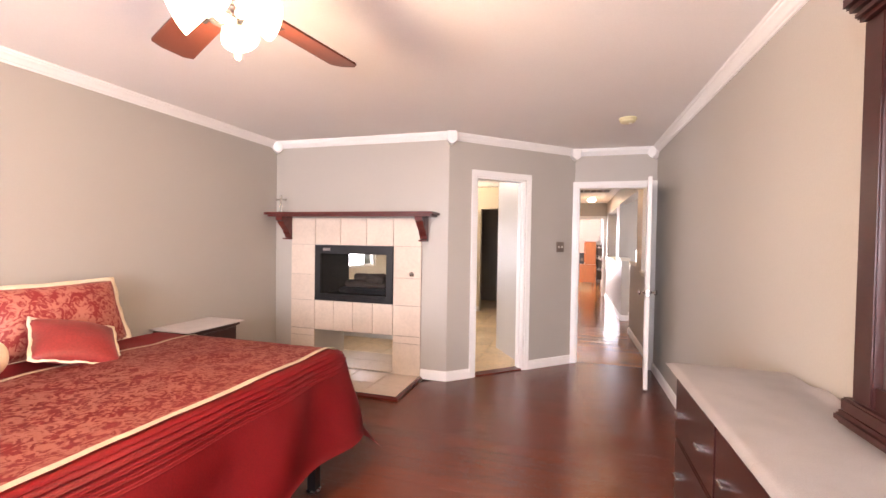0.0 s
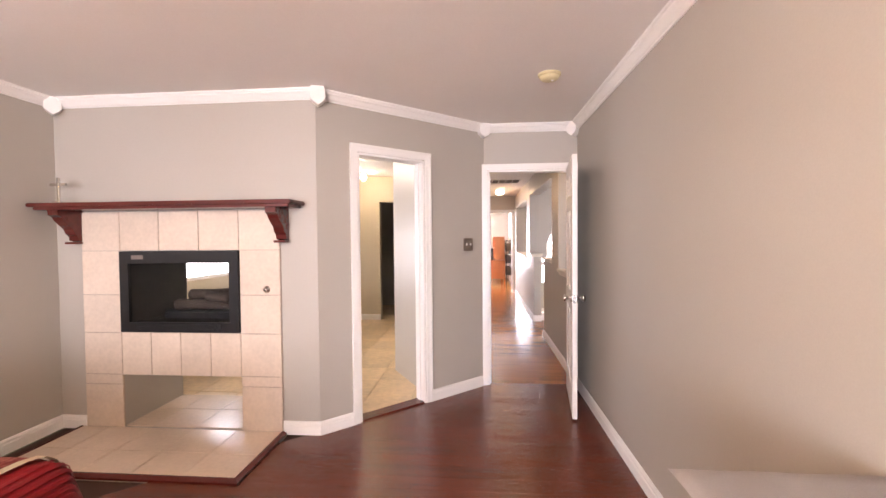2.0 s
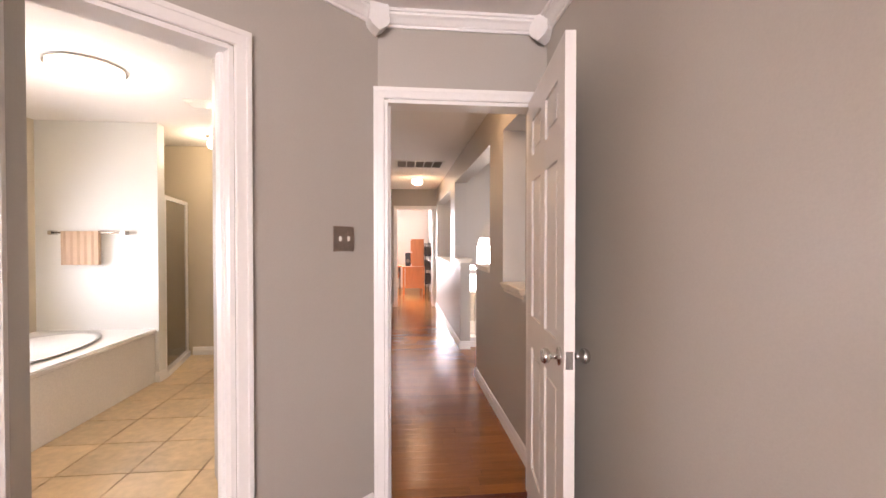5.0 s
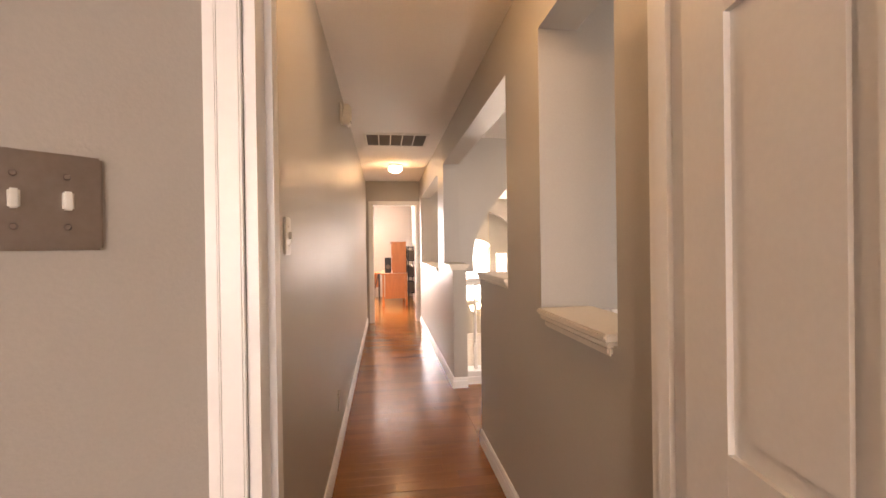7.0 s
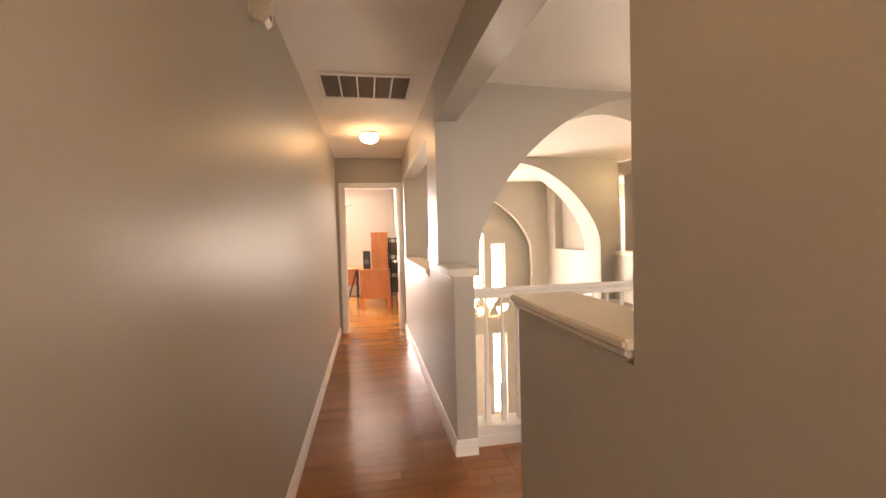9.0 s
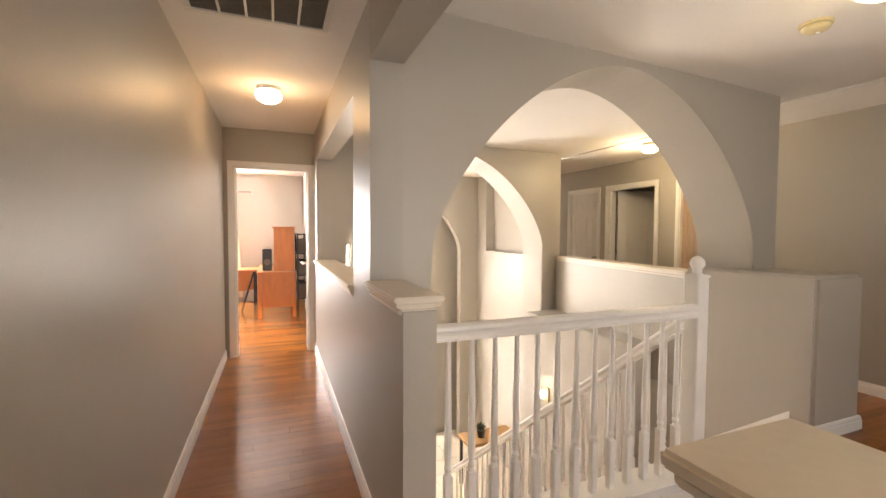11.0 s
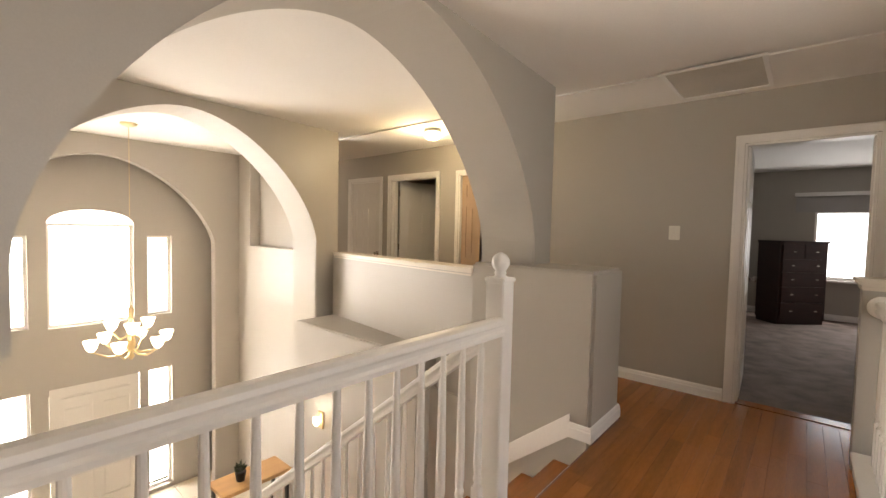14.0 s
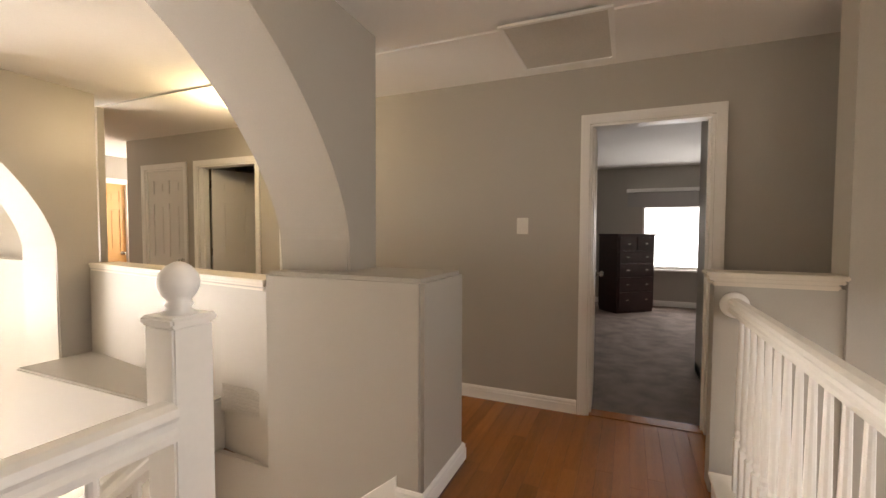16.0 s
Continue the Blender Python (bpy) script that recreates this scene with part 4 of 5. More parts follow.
part("comforter", cover(0.30, 2.25, 46, 0.0), RED, bed, "crimson satin comforter hanging over the foot", True)
part("damask_panel", cover(0.62, 1.67, 28, 0.006), DAMASK, bed, "red and gold damask panel", True)
part("piping", cover(0.60, 0.63, 2, 0.010), CREAM, bed, "cream piping", True)
part("piping", cover(1.665, 1.70, 2, 0.012), CREAM, bed, "cream piping", True)
for i in range(6):
    part("pleat", cover(1.722 + i * 0.026, 1.736 + i * 0.026, 2, 0.004), RED, bed, "stitched pleat", True)
part("mattress", B(BX0, BX1 - 0.04, BY0 + 0.05, BY1 - 0.05, 0.36, 0.69, bevel=0.05), CREAM, bed, "cream mattress", True)
part("bed_frame", B(BX0, BX1 - 0.06, BY0 + 0.08, BY1 - 0.08, 0.22, 0.36), BLACK, bed, "black steel bed frame")
for x in (-2.75, -1.95, -1.12):
    for y in (0.1, 1.60):
        l = part("leg", B(x - 0.025, x + 0.025, y - 0.025, y + 0.025, 0.02, 0.36), BLACK, bed)
        part("glide", lathe(bmesh.new(), [(0.04, 0), (0.04, 0.015), (0.025, 0.022)], 12, pose(x, y, 0)), CHROME, l)
part("sheet_corner", B(-1.12, -1.02, 1.72, 1.80, 0.22, 0.34, bevel=0.02), TRIM, bed, "white sheet corner")
part("care_label", B(-0.99, -0.985, 1.76, 1.81, 0.25, 0.30), PLASTIC, bed)


def pillow(name, label, w, h, d, m, material, piping=None):
    p = thing(name, label, "pillow", m, "pillows on the bed")
    bm = bmesh.new()
    n = 16
    for s in (1, -1):
        g = []
        for i in range(n + 1):
            r = []
            for j in range(n + 1):
                a, b = 2 * i / n - 1, 2 * j / n - 1
                t = max(0.0, (1 - a * a) * (1 - b * b)) ** 0.55
                e = 1 - 0.09 * (a * a) * (1 - b * b) - 0.09 * (b * b) * (1 - a * a) - 0.06 * (a * b) ** 4
                r.append(bm.verts.new((a * w / 2 * e, s * d / 2 * t * (1 + 0.08 * noise.noise((a * 2, b * 2, s))), b * h / 2 * e)))
            g.append(r)
        for i in range(n):
            for j in range(n):
                bm.faces.new((g[i][j], g[i + 1][j], g[i + 1][j + 1], g[i][j + 1]))
    bmesh.ops.remove_doubles(bm, verts=bm.verts, dist=0.001)
    part("cover", bm, material, p, "", True)
    if piping:
        q, f, n = bmesh.new(), 0.022 * w / 0.78, 12
        ring = []
        for k in range(4 * n):
            side, u = divmod(k, n)
            u = 2 * u / n - 1
            a, b = ((u, -1), (1, u), (-u, 1), (-1, -u))[side]
            e = 1 - 0.09 * (1 - u * u) - 0.06 * u ** 4
            wave = 0.006 * math.sin(k * 1.7)
            ring.append([q.verts.new(((a * w / 2) * e + a * g, wave * (g > 0) + dy, (b * h / 2) * e + b * g)) for g, dy in ((-0.012, -0.004), (f, -0.003), (f, 0.003), (-0.012, 0.004))])
        for k in range(4 * n):
            c, d2 = ring[k], ring[(k + 1) % (4 * n)]
            for i in range(4):
                q.faces.new((c[i], d2[i], d2[(i + 1) % 4], c[(i + 1) % 4]))
        part("flange", q, piping, p, "cream flange", True)
    return p


pillow("pillow", "damask pillow sham with a cream flange leaning at the bed head", 0.78, 0.44, 0.25, pose(-2.70, 1.33, 0.90, -22, 0, 90), DAMASK, CREAM)
pillow("pillow", "damask pillow sham with a cream flange leaning at the bed head", 0.78, 0.44, 0.25, pose(-2.70, 0.44, 0.90, -22, 0, 90), DAMASK, CREAM)
pillow("cushion", "small square crimson cushion on the bed", 0.40, 0.40, 0.15, pose(-2.34, 1.20, 0.82, -66, 16, 68), CUSHION, CREAM)
bm = bmesh.new()
lathe(bm, [(0.01, -0.23), (0.07, -0.225), (0.09, -0.20), (0.095, 0), (0.09, 0.20), (0.07, 0.225), (0.01, 0.23)], 18, pose(-2.30, 0.64, 0.83, 90, 0, 8))
tagged(new("bolster", mesh_of("bolster", bm, CREAM, True)), "round cream bolster cushion on the bed", "pillow")
ns = drawer_chest("nightstand", "dark mahogany nightstand beside the bed", 0.52, 0.33, 0.655, [(0.08, 0.34, 1), (0.34, 0.62, 1)], pose(-2.60, 2.14, 0, 0, 0, 90))
ns["category"] = "nightstand"
tagged(new("nightstand_cloth", mesh_of("nightstand_cloth", B(-2.945, -2.55, 2.10, 2.69, 0.657, 0.667, bevel=0.004), CLOTH)), "pale cloth laid over the nightstand", "cloth")

# ---- dresser and mirror ----
DZ = 0.865
ds = drawer_chest("dresser", "long dark mahogany dresser with nickel pulls", 1.62, 0.43, DZ, [(0.08, 0.32, 3), (0.32, 0.57, 3), (0.57, 0.83, 3)], pose(0.665, 1.65, 0, 0, 0, -90))
bm = bmesh.new()
g = []
for i in range(57):
    r = []
    for j in range(25):
        y, x = 0.0 + 1.70 * i / 56, 0.635 + 0.455 * j / 24
        z = DZ + 0.006 + 0.007 * abs(noise.noise((x * 6, y * 5, 0))) + 0.004 * abs(noise.noise((x * 18, y * 16, 2)))
        if j == 0 or i == 56:
            z -= 0.012
        if j > 22:
            z += 0.02 * max(0, noise.noise((y * 4, 3, 1))) * (j - 22)
        r.append(bm.verts.new((x, y, z)))
    g.append(r)
for a, b in zip(g, g[1:]):
    for j in range(24):
        bm.faces.new((a[j], a[j + 1], b[j + 1], b[j]))
bmesh.ops.solidify(bm, geom=list(bm.faces), thickness=0.003)
tagged(new("dresser_cloth", mesh_of("dresser_cloth", bm, CLOTH, True)), "wrinkled grey-white cloth covering the dresser top", "cloth")
mr = thing("dresser_mirror", "tall dark mahogany dresser mirror", "mirror")
part("base_rail", B(0.962, 1.10, -0.07, 1.10, DZ + 0.022, DZ + 0.06, bevel=0.012), MAHOG, mr)
part("base_plinth", B(0.975, 1.10, -0.05, 1.085, DZ + 0.06, DZ + 0.10, bevel=0.006), MAHOG, mr)
for y in (-0.04, 0.98):
    part("post", B(0.99, 1.09, y, y + 0.08, DZ + 0.10, 2.03, bevel=0.004), MAHOG, mr)
part("upper_rail", B(1.0, 1.085, 0.04, 0.98, 1.80, 1.86), MAHOG, mr)
part("lower_rail", B(1.0, 1.085, 0.04, 0.98, DZ + 0.10, DZ + 0.16), MAHOG, mr)
part("crown", box(B(0.965, 1.10, -0.06, 1.07, 2.03, 2.065, bevel=0.012), 0.945, 1.105, -0.09, 1.09, 2.065, 2.12, 0.015), MAHOG, mr)
part("glass", B(1.03, 1.036, 0.04, 0.98, DZ + 0.16, 1.80), MIRROR, mr, "mirror glass")
for y in (0.04, 0.95):
    part("glass_trim", B(1.015, 1.03, y, y + 0.03, DZ + 0.16, 1.80), PEWTER, mr)
for y in (0.2, 0.45, 0.70):
    part("fret", B(1.02, 1.06, y, y + 0.03, 1.86, 2.03), MAHOG, mr)

# ---- ceiling fan ----
fan = thing("ceiling_fan", "cherry-bladed ceiling fan with a lit light kit", "ceiling fan", pose(-0.78, 0.60, 0))
part("canopy", lathe(bmesh.new(), [(0.02, 2.38), (0.05, 2.39), (0.07, 2.43), (0.07, 2.459)], 20), CHROME, fan, "", True)
part("rod", lathe(bmesh.new(), [(0.012, 2.25), (0.012, 2.39)], 10), CHROME, fan)
part("motor", lathe(bmesh.new(), [(0.06, 2.08), (0.10, 2.09), (0.115, 2.14), (0.11, 2.21), (0.05, 2.26)], 24), CHROME, fan, "", True)
for i in range(5):
    a = pose(0, 0, 2.12, 0, 0, 81 + 72 * i)
    bm = prism(bmesh.new(), [(0.15, -0.055), (0.18, -0.062), (0.535, -0.072), (0.56, -0.045), (0.565, 0.03), (0.55, 0.066), (0.535, 0.072), (0.18, 0.062), (0.15, 0.055)], 0.008)
    bmesh.ops.transform(bm, matrix=a @ pose(0, 0, 0, 12, 0, 0) @ Matrix.Rotation(radians(-90), 4, "X"), verts=bm.verts)
    bl = part("blade", bm, BLADE, fan, "cherry wood blade")
    part("blade_iron", B(0.09, 0.22, -0.018, 0.018, -0.012, -0.004, bevel=0.003, m=a), CHROME, bl)
part("light_hub", lathe(bmesh.new(), [(0.01, 2.03), (0.045, 2.035), (0.055, 2.06), (0.05, 2.085)], 16), CHROME, fan, "", True)
for i in range(4):
    m = pose(0, 0, 2.085, 0, 0, 25 + 90 * i) @ pose(0.05, 0, 0, 0, 112, 0) @ Matrix.Scale(0.85, 4)
    part("shade", lathe(bmesh.new(), [(0.02, 0), (0.035, 0.02), (0.055, 0.07), (0.07, 0.11), (0.066, 0.111), (0.03, 0.06)], 16, m), LAMPGLASS, fan, "lit frosted glass bell", True)
part("pull_chain", lathe(bmesh.new(), [(0.002, 1.97), (0.002, 2.04)], 6, pose(0.02, 0.03, 0)), CHROME, fan)
part("pull_knob", lathe(bmesh.new(), [(0.004, 1.935), (0.010, 1.94), (0.010, 1.97), (0.004, 1.975)], 10, pose(0.02, 0.03, 0)), IVORY, fan)


# ---- small fixtures ----
def detector(x, y, z, material, label):
    d = thing("smoke_detector", label, "smoke detector", pose(x, y, z), "ceiling smoke detectors")
    part("base", lathe(bmesh.new(), [(0.072, -0.012), (0.072, 0)], 24), material, d)
    part("cover", lathe(bmesh.new(), [(0.012, -0.042), (0.045, -0.04), (0.06, -0.03), (0.064, -0.013)], 24), material, d, "", True)
    part("test_button", lathe(bmesh.new(), [(0.008, -0.046), (0.01, -0.041)], 10, pose(0.02, 0, 0)), PLASTIC, d)


detector(0.657, 3.50, CH, IVORY, "round ivory smoke detector on the bedroom ceiling")
detector(3.30, 7.83, HC, IVORY, "round yellowed smoke detector on the landing ceiling")
detector(2.43, 7.80, HC, IVORY, "round yellowed smoke detector on the landing ceiling")


def flush_lamp(x, y, z, material, label):
    d = thing("flush_ceiling_lamp", label, "ceiling light", pose(x, y, z), "flush ceiling lamps")
    part("base", lathe(bmesh.new(), [(0.085, -0.03), (0.09, -0.012), (0.09, 0)], 24), PLASTIC, d)
    part("shade", lathe(bmesh.new(), [(0.005, -0.118), (0.05, -0.112), (0.085, -0.09), (0.098, -0.06), (0.085, -0.031)], 24), material, d, "glowing opal glass", True)


flush_lamp(0.66, 9.97, HC, LAMPGLASS, "opal glass flush lamp on the hall ceiling, lit")
flush_lamp(0.65, 5.45, HC, LAMPGLASS, "opal glass flush lamp near the bedroom end of the hall, lit")
flush_lamp(4.88, 10.33, HC - 0.012, LAMPYEL, "opal glass flush lamp on the gallery ceiling, lit")
flush_lamp(3.02, 7.45, HC, LAMPYEL, "opal glass flush lamp on the landing ceiling, lit")


def plate(name, label, m, w, h, material, toggles=1, toggle_mat=None, outlet=False):
    p = thing(name, label, "switch" if not outlet else "outlet", m)
    part("plate", B(-w / 2, w / 2, -0.007, -0.0005, -h / 2, h / 2, bevel=0.003), material, p)
    for i in range(toggles):
        x = (i - (toggles - 1) / 2) * 0.046
        if outlet:
            for z in (-0.02, 0.02):
                part("socket", B(x - 0.016, x + 0.016, -0.009, -0.006, z - 0.013, z + 0.013, bevel=0.002), toggle_mat or material, p)
        else:
            part("toggle", B(x - 0.005, x + 0.005, -0.018, -0.006, -0.010, 0.012, bevel=0.002), toggle_mat or material, p)
            for z in (-0.03, 0.03):
                part("screw", lathe(bmesh.new(), [(0.004, 0), (0.003, 0.002)], 8, pose(x, -0.007, z, 90, 0, 0)), material, p)
    return p


dp = DIAG0 + ddir * 1.39
plate("switch_plate", "pewter double switch plate on the diagonal wall", pose(dp.x, dp.y, 1.345, 0, 0, math.degrees(math.atan2(ddir.y, ddir.x))), 0.115, 0.115, PEWTER, 2, PLASTIC)
plate("hall_switch", "white switch plate on the hall wall", pose(0.19, 5.42, 1.327, 0, 0, 90), 0.075, 0.12, PLASTIC, 1)
plate("hall_outlet", "white outlet on the hall wall", pose(0.19, 6.80, 0.32, 0, 0, 90), 0.07, 0.115, PLASTIC, 1, None, True)
plate("landing_switch", "white switch plate on the landing wall", pose(5.37, 7.98, 1.34, 0, 0, -90), 0.085, 0.12, PLASTIC, 1)
plate("bedroom_outlet", "white outlet on the bedroom wall", pose(1.11, 2.30, 0.36, 0, 0, -90), 0.07, 0.115, PLASTIC, 1, None, True)
cm = thing("motion_sensor", "white tilted alarm sensor high on the hall wall", "sensor")
part("mount", B(0.191, 0.205, 7.14, 7.22, 2.19, 2.33, bevel=0.004), PLASTIC, cm)
sens = [(0, 0.15), (0.03, 0.15), (0.055, 0.12), (0.06, 0.02), (0.045, 0), (0, 0.01)]
part("housing", prism(bmesh.new(), sens, 0.065, pose(0.204, 7.148, 2.175, 0, 8, 0)), PLASTIC, cm)
part("lens", B(0.262, 0.268, 7.16, 7.20, 2.19, 2.235, bevel=0.002, m=pose(0, 0, 0)), DARKVENT, cm, "small dark lens")
rg = thing("ceiling_return_vent", "white framed return-air grille with dark filter", "vent")
part("backing", B(0.32, 0.95, 8.37, 8.85, HC - 0.004, HC - 0.001), DARKVENT, rg)
for a in ((0.30, 0.97, 8.345, 8.38), (0.30, 0.97, 8.84, 8.875), (0.30, 0.33, 8.38, 8.84), (0.94, 0.97, 8.38, 8.84)):
    part("frame", B(*a, HC - 0.014, HC - 0.002, bevel=0.003), PLASTIC, rg)
for i in range(4):
    x = 0.33 + 0.61 * (i + 1) / 5
    part("divider", B(x - 0.006, x + 0.006, 8.38, 8.84, HC - 0.012, HC - 0.004), PLASTIC, rg)
for i in range(22):
    part("slat", B(0.33, 0.94, 8.39 + i * 0.0205, 8.394 + i * 0.0205, HC - 0.010, HC - 0.003), mat("grey_grille", (0.2, 0.17, 0.14), 0.6) if i == 0 else bpy.data.materials["grey_grille"], rg)
hp = thing("attic_hatch", "painted attic hatch panel with a trim frame in the ceiling", "hatch")
part("panel", B(4.58, 5.21, 7.38, 7.92, HC - 0.020, HC - 0.0125), mat("dull_hatch_paint", (0.60, 0.56, 0.50), 0.7, vary=0.06, big=4, bump=0.1), hp)
for a in ((4.55, 5.24, 7.35, 7.38), (4.55, 5.24, 7.92, 7.95), (4.55, 4.58, 7.38, 7.92), (5.21, 5.24, 7.38, 7.92)):
    part("frame", B(*a, HC - 0.026, HC - 0.0125, bevel=0.003), TRIM, hp)
wv = thing("wall_register", "painted wall register on the stair wall", "vent")
part("plate", B(3.984, 3.9955, 9.12, 9.44, 0.24, 0.40, bevel=0.003), WALL, wv)
for i in range(7):
    part("slat", B(3.979, 3.9845, 9.14, 9.42, 0.258 + i * 0.02, 0.268 + i * 0.02), WALL, wv)


# ---- railings and stairs ----
def baluster_mesh(h, sq=0.24):
    bm = B(-0.017, 0.017, -0.017, 0.017, 0, sq, bevel=0.002)
    lathe(bm, [(0.016, sq), (0.011, sq + 0.012), (0.017, sq + 0.03), (0.012, sq + 0.045), (0.0165, sq + 0.08), (0.0145, sq + 0.25), (0.010, h - 0.04), (0.009, h)], 10)
    return mesh_of("baluster", bm, TRIM, False)


RAILP = [(-0.030, 0), (0.030, 0), (0.030, 0.014), (0.024, 0.022), (0.024, 0.034), (0.031, 0.044), (0.028, 0.058), (0.014, 0.066), (-0.014, 0.066), (-0.028, 0.058), (-0.031, 0.044), (-0.024, 0.034), (-0.024, 0.022), (-0.030, 0.014)]


def newel_mesh(h):
    bm = B(-0.041, 0.041, -0.041, 0.041, 0, h, bevel=0.004)
    box(bm, -0.047, 0.047, -0.047, 0.047, h, h + 0.018, 0.005)
    return mesh_of("newel_post", bm, TRIM)


def finial(h, post):
    prof = [(0.032, 0.018), (0.02, 0.028), (0.026, 0.036), (0.02, 0.043), (0.03, 0.056), (0.036, 0.07), (0.037, 0.08), (0.033, 0.095), (0.022, 0.109), (0.008, 0.117), (0.002, 0.118)]
    return part("finial", lathe(bmesh.new(), [(a, b + h) for a, b in prof], 24), TRIM, post, "", True)


BAL = baluster_mesh(0.80)


def railing(name, label, x0, x1, y, xs, past=0.0):
    r = thing(name, label, "railing")
    part("handrail", prism(bmesh.new(), [(a, b + 0.92) for a, b in RAILP], x1 - x0, pose(x0, y, 0, 0, 0, -90)), TRIM, r)
    bm = B(x0, x1 + past, y - 0.075, y + 0.075, 0, 0.105)
    box(bm, x0, x1 + past, y - 0.09, y + 0.09, 0.105, 0.125, 0.005)
    box(bm, x0, x1 + past, y - 0.085, y - 0.075, 0.0, 0.07, 0.003)
    part("curb", bm, TRIM, r)
    for x in xs:
        o = new("baluster", BAL)
        o.location, o.parent = (x, y, 0.122), r
    return r


ra = railing("stair_railing", "white turned-baluster railing over the stairwell", 1.236, 2.74, 8.025, [1.345 + 0.106 * i for i in range(13)], 0.115)
o = new("newel_post", newel_mesh(1.12))
o.location, o.parent = (2.785, 8.055, 0), ra
finial(1.12, o)
rb = railing("landing_railing", "white turned-baluster railing on the landing's open side", 1.272, 4.64, 6.79, [1.40 + 0.1 * i for i in range(32)])
part("rosette", lathe(bmesh.new(), [(0.062, 0), (0.062, 0.012), (0.05, 0.02), (0.03, 0.022)], 20, pose(4.655, 6.79, 0.95, 0, -90, 0)), TRIM, rb, "", True)
stairs = thing("staircase", "honey wood stairs with white risers going down", "staircase")
RISE, RUN, Y0 = 2.78 / 15, 0.235, 8.10
for i in range(14):
    z, y = -RISE * (i + 1), Y0 + RUN * i
    xe = 3.945 if y < 9.3 else 3.79
    part("tread", B(2.76, xe, y - 0.02, y + RUN + 0.004, z - 0.03, z, bevel=0.006), HONEYX, stairs)
    part("riser", B(2.78, xe, y - 0.001, y + 0.014, z - 0.03 if i else z, z + RISE - 0.031), TRIM, stairs, "white riser")
    part("carriage", B(2.775, 2.80, y + 0.014, y + RUN, LOW, z - 0.031), WALL, stairs)
bm = prism(bmesh.new(), [(0, 0.15), (0, 0), (0.62, -0.49), (0.62, -0.34)], 0.014, pose(3.951, 8.24, 0, 0, 0, 90))
part("skirt_board", bm, TRIM, stairs, "white skirt board")
sb = thing("stair_slope_railing", "white sloping baluster railing down the stairs", "railing")
SL = -RISE / RUN
L = 3.3
bm = prism(bmesh.new(), [(a, b) for a, b in RAILP], L * math.hypot(1, SL))
bmesh.ops.transform(bm, matrix=pose(2.83, 8.10, 0.86, math.degrees(math.atan(SL)), 0, 0), verts=bm.verts)
part("handrail", bm, TRIM, sb)
for i in range(28):
    y = Y0 + 0.06 + i * RUN / 2
    step = -RISE * (int((y - Y0) / RUN) + 1)
    top = 0.86 + SL * (y - 8.10) + 0.01
    o = new("baluster", BAL)
    o.location, o.parent = (2.83, y, step), sb
    o.scale = (1, 1, (top - step) / 0.80)

# ---- foyer things ----
chd = thing("chandelier", "brass chandelier with lit frosted glass cups", "chandelier", pose(2.72, 13.0, 0))
BRASS = mat("pale_brass", (0.72, 0.58, 0.34), 0.3, 0.9)
part("ceiling_rose", lathe(bmesh.new(), [(0.03, 2.40), (0.08, 2.42), (0.085, 2.438)], 20), BRASS, chd, "", True)
part("chain", lathe(bmesh.new(), [(0.003, 0.36), (0.003, 2.41)], 8), BRASS, chd)
part("stem", lathe(bmesh.new(), [(0.01, -0.26), (0.035, -0.22), (0.02, -0.16), (0.05, -0.08), (0.03, 0.02), (0.045, 0.12), (0.02, 0.22), (0.03, 0.32), (0.008, 0.38)], 16), BRASS, chd, "", True)
for k, (n, r, z) in enumerate(((6, 0.36, -0.05), (3, 0.20, 0.12))):
    for i in range(n):
        a = 360 * i / n + 20 * k
        bm = bmesh.new()
        prism(bm, [(0.02, z - 0.10), (0.10, z - 0.15), (r * 0.6, z - 0.15), (r, z - 0.06), (r, z - 0.045), (r * 0.6, z - 0.13), (0.10, z - 0.13), (0.02, z - 0.08)], 0.014, pose(0, 0, 0, 0, 0, a) @ pose(0, -0.007, 0))
        arm = part("arm", bm, BRASS, chd)
        part("cup", lathe(bmesh.new(), [(0.02, z - 0.045), (0.045, z - 0.02), (0.06, z + 0.03), (0.075, z + 0.07), (0.068, z + 0.07), (0.03, z - 0.01)], 14, pose(0, 0, 0, 0, 0, a) @ pose(r, 0, 0)), LAMPGLASS, arm, "lit frosted glass cup", True)
ct = thing("console_table", "small orange wood console table downstairs", "table")
part("tabletop", B(3.45, 4.35, 12.3, 12.75, LOW + 0.78, LOW + 0.83, bevel=0.006), mat("tan_oak_top", (0.42, 0.24, 0.10), 0.4, vary=0.12, stretch=(1, 6, 6)), ct)
for x in (3.5, 4.3):
    for y in (12.34, 12.71):
        part("leg", B(x - 0.02, x + 0.02, y - 0.02, y + 0.02, LOW, LOW + 0.78), BLACK, ct)
pl = thing("potted_plant", "small dark potted plant on the console table", "plant")
part("pot", lathe(bmesh.new(), [(0.05, LOW + 0.832), (0.07, LOW + 0.95), (0.06, LOW + 0.96)], 14, pose(3.75, 12.5, 0)), BLACK, pl)
bm = bmesh.new()
rnd = random.Random(4)
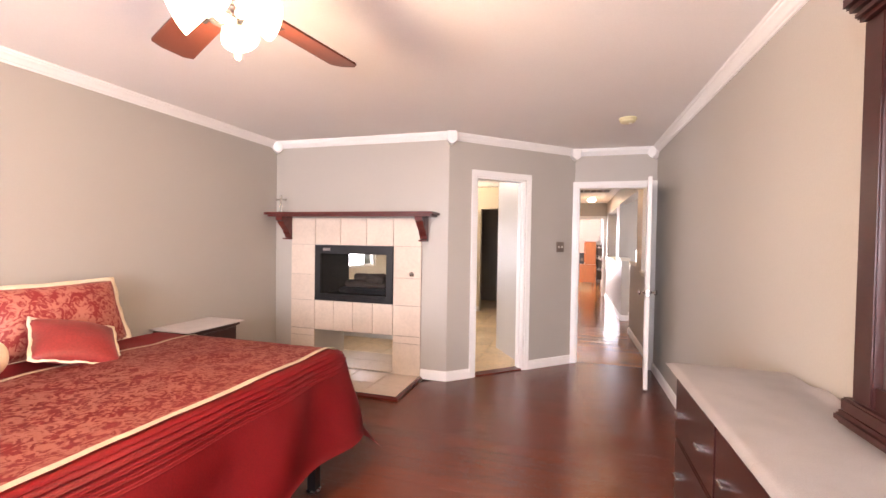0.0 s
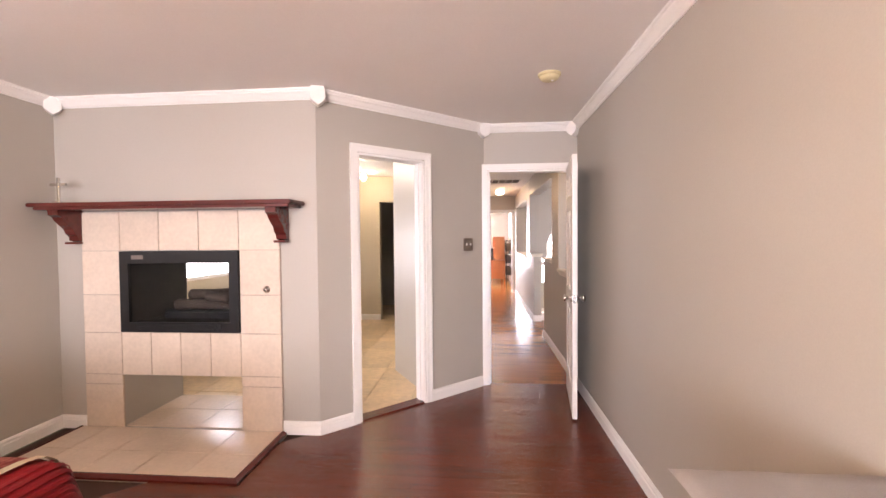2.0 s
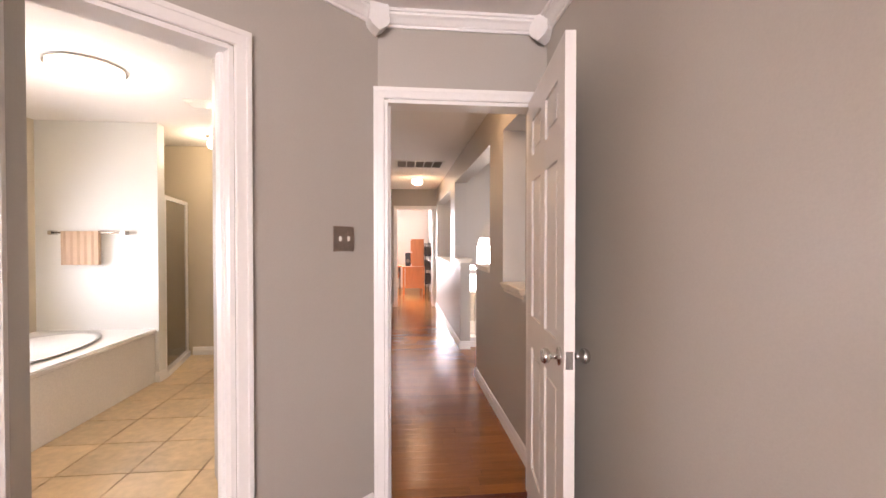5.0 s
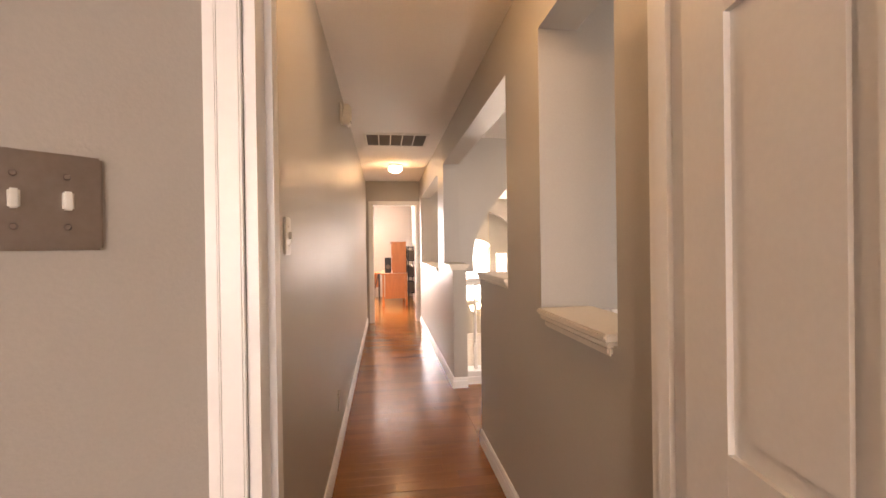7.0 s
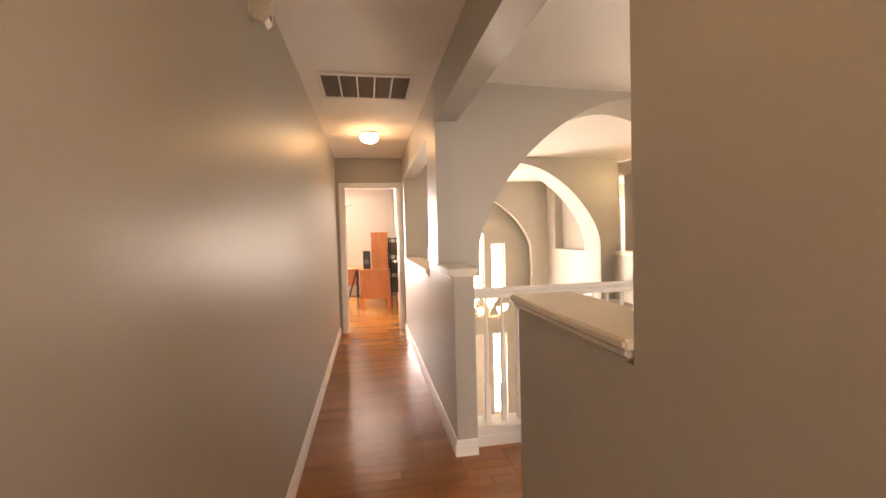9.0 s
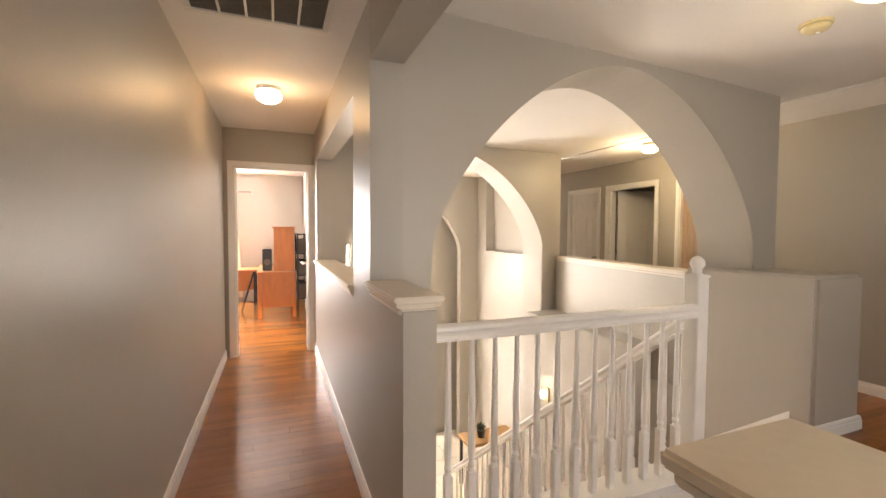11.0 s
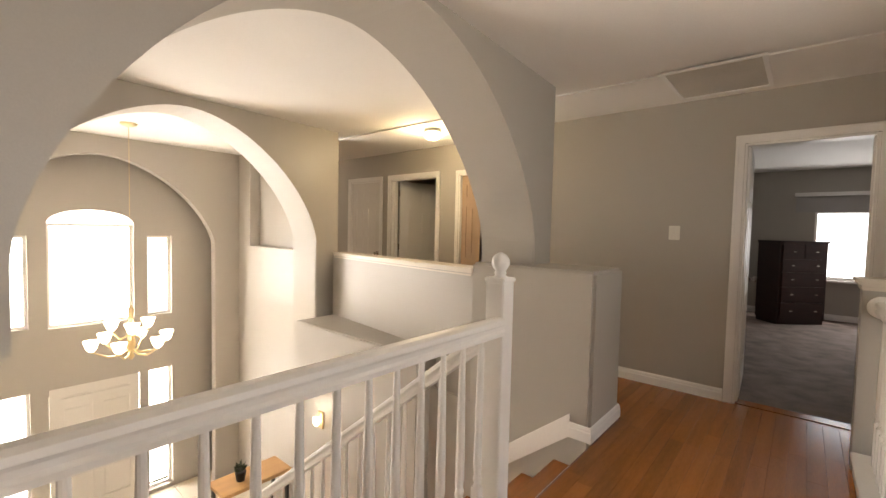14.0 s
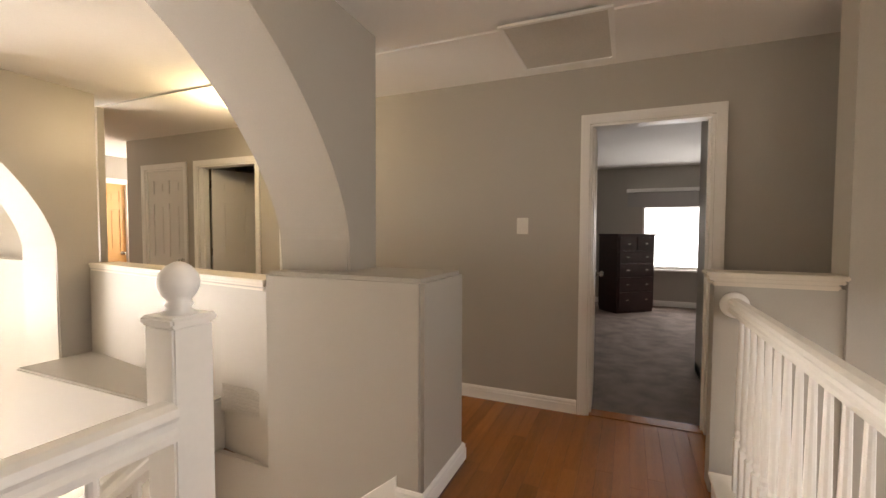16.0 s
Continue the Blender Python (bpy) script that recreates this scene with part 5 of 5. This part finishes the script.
for i in range(40):
    m = pose(3.75, 12.5, LOW + 0.96, rnd.uniform(-60, 60), rnd.uniform(-60, 60), rnd.uniform(0, 360))
    l = rnd.uniform(0.07, 0.15)
    vs = [bm.verts.new(m @ Vector(c)) for c in ((-0.004, 0, 0), (0.004, 0, 0), (0.018, 0.004, l * 0.6), (0, 0.0, l), (-0.018, 0.004, l * 0.6))]
    bm.faces.new(vs)
part("leaves", bm, LEAF, pl)
sc = thing("wall_sconce", "lit glass sconce on the stair wall", "wall light")
part("backplate", B(3.775, 3.798, 10.75, 10.83, -0.72, -0.55, bevel=0.004), BRASS, sc)
part("shade", lathe(bmesh.new(), [(0.012, -0.68), (0.03, -0.66), (0.036, -0.60)], 14, pose(3.735, 10.79, 0)), LAMPGLASS, sc, "lit glass shade", True)

# ---- floor pieces ----
mid_diag = (DIAG0 + DIAG1) / 2 + Vector((-ddir.y, ddir.x)) * 0.06
planks(floor_bed, -2.95, 1.11, -3.0, 4.79, CHERRY, "x", 0.127, 1.3, 3, 0.0, (mid_diag, (-ddir.y, ddir.x)))
planks(floor_hall, 0.19, 1.11, 4.79, 11.60, HONEYX, "x", 0.083, 0.75, 5)
planks(floor_hall, 1.11, 1.39, 6.72, 7.95, HONEYX, "x", 0.083, 0.28, 6)
planks(floor_land, 1.39, 5.37, 6.72, 8.08, HONEYX, "x", 0.083, 0.9, 7)
planks(floor_gal, 5.0, 6.6, 11.45, 14.6, HONEYX, "x", 0.127, 1.4, 18)
planks(floor_gal, 4.47, 5.66, 8.08, 11.42, HONEYX, "x", 0.083, 0.9, 8)
planks(floor_gs, 4.80, 5.37, 4.85, 6.72, HONEYX, "x", 0.083, 0.6, 9)
planks(floor_off, -1.5, 1.22, 11.60, 15.4, HONEYX, "x", 0.083, 1.0, 10)
tiles(floor_bath, -3.0, 0.07, 3.73, 9.5, 0.40, BATHTILE, 0.0, clip=(mid_diag, (ddir.y, -ddir.x)))
tiles(floor_low, 1.3, 4.52, 4.85, 14.5, 0.45, SUB, LOW)
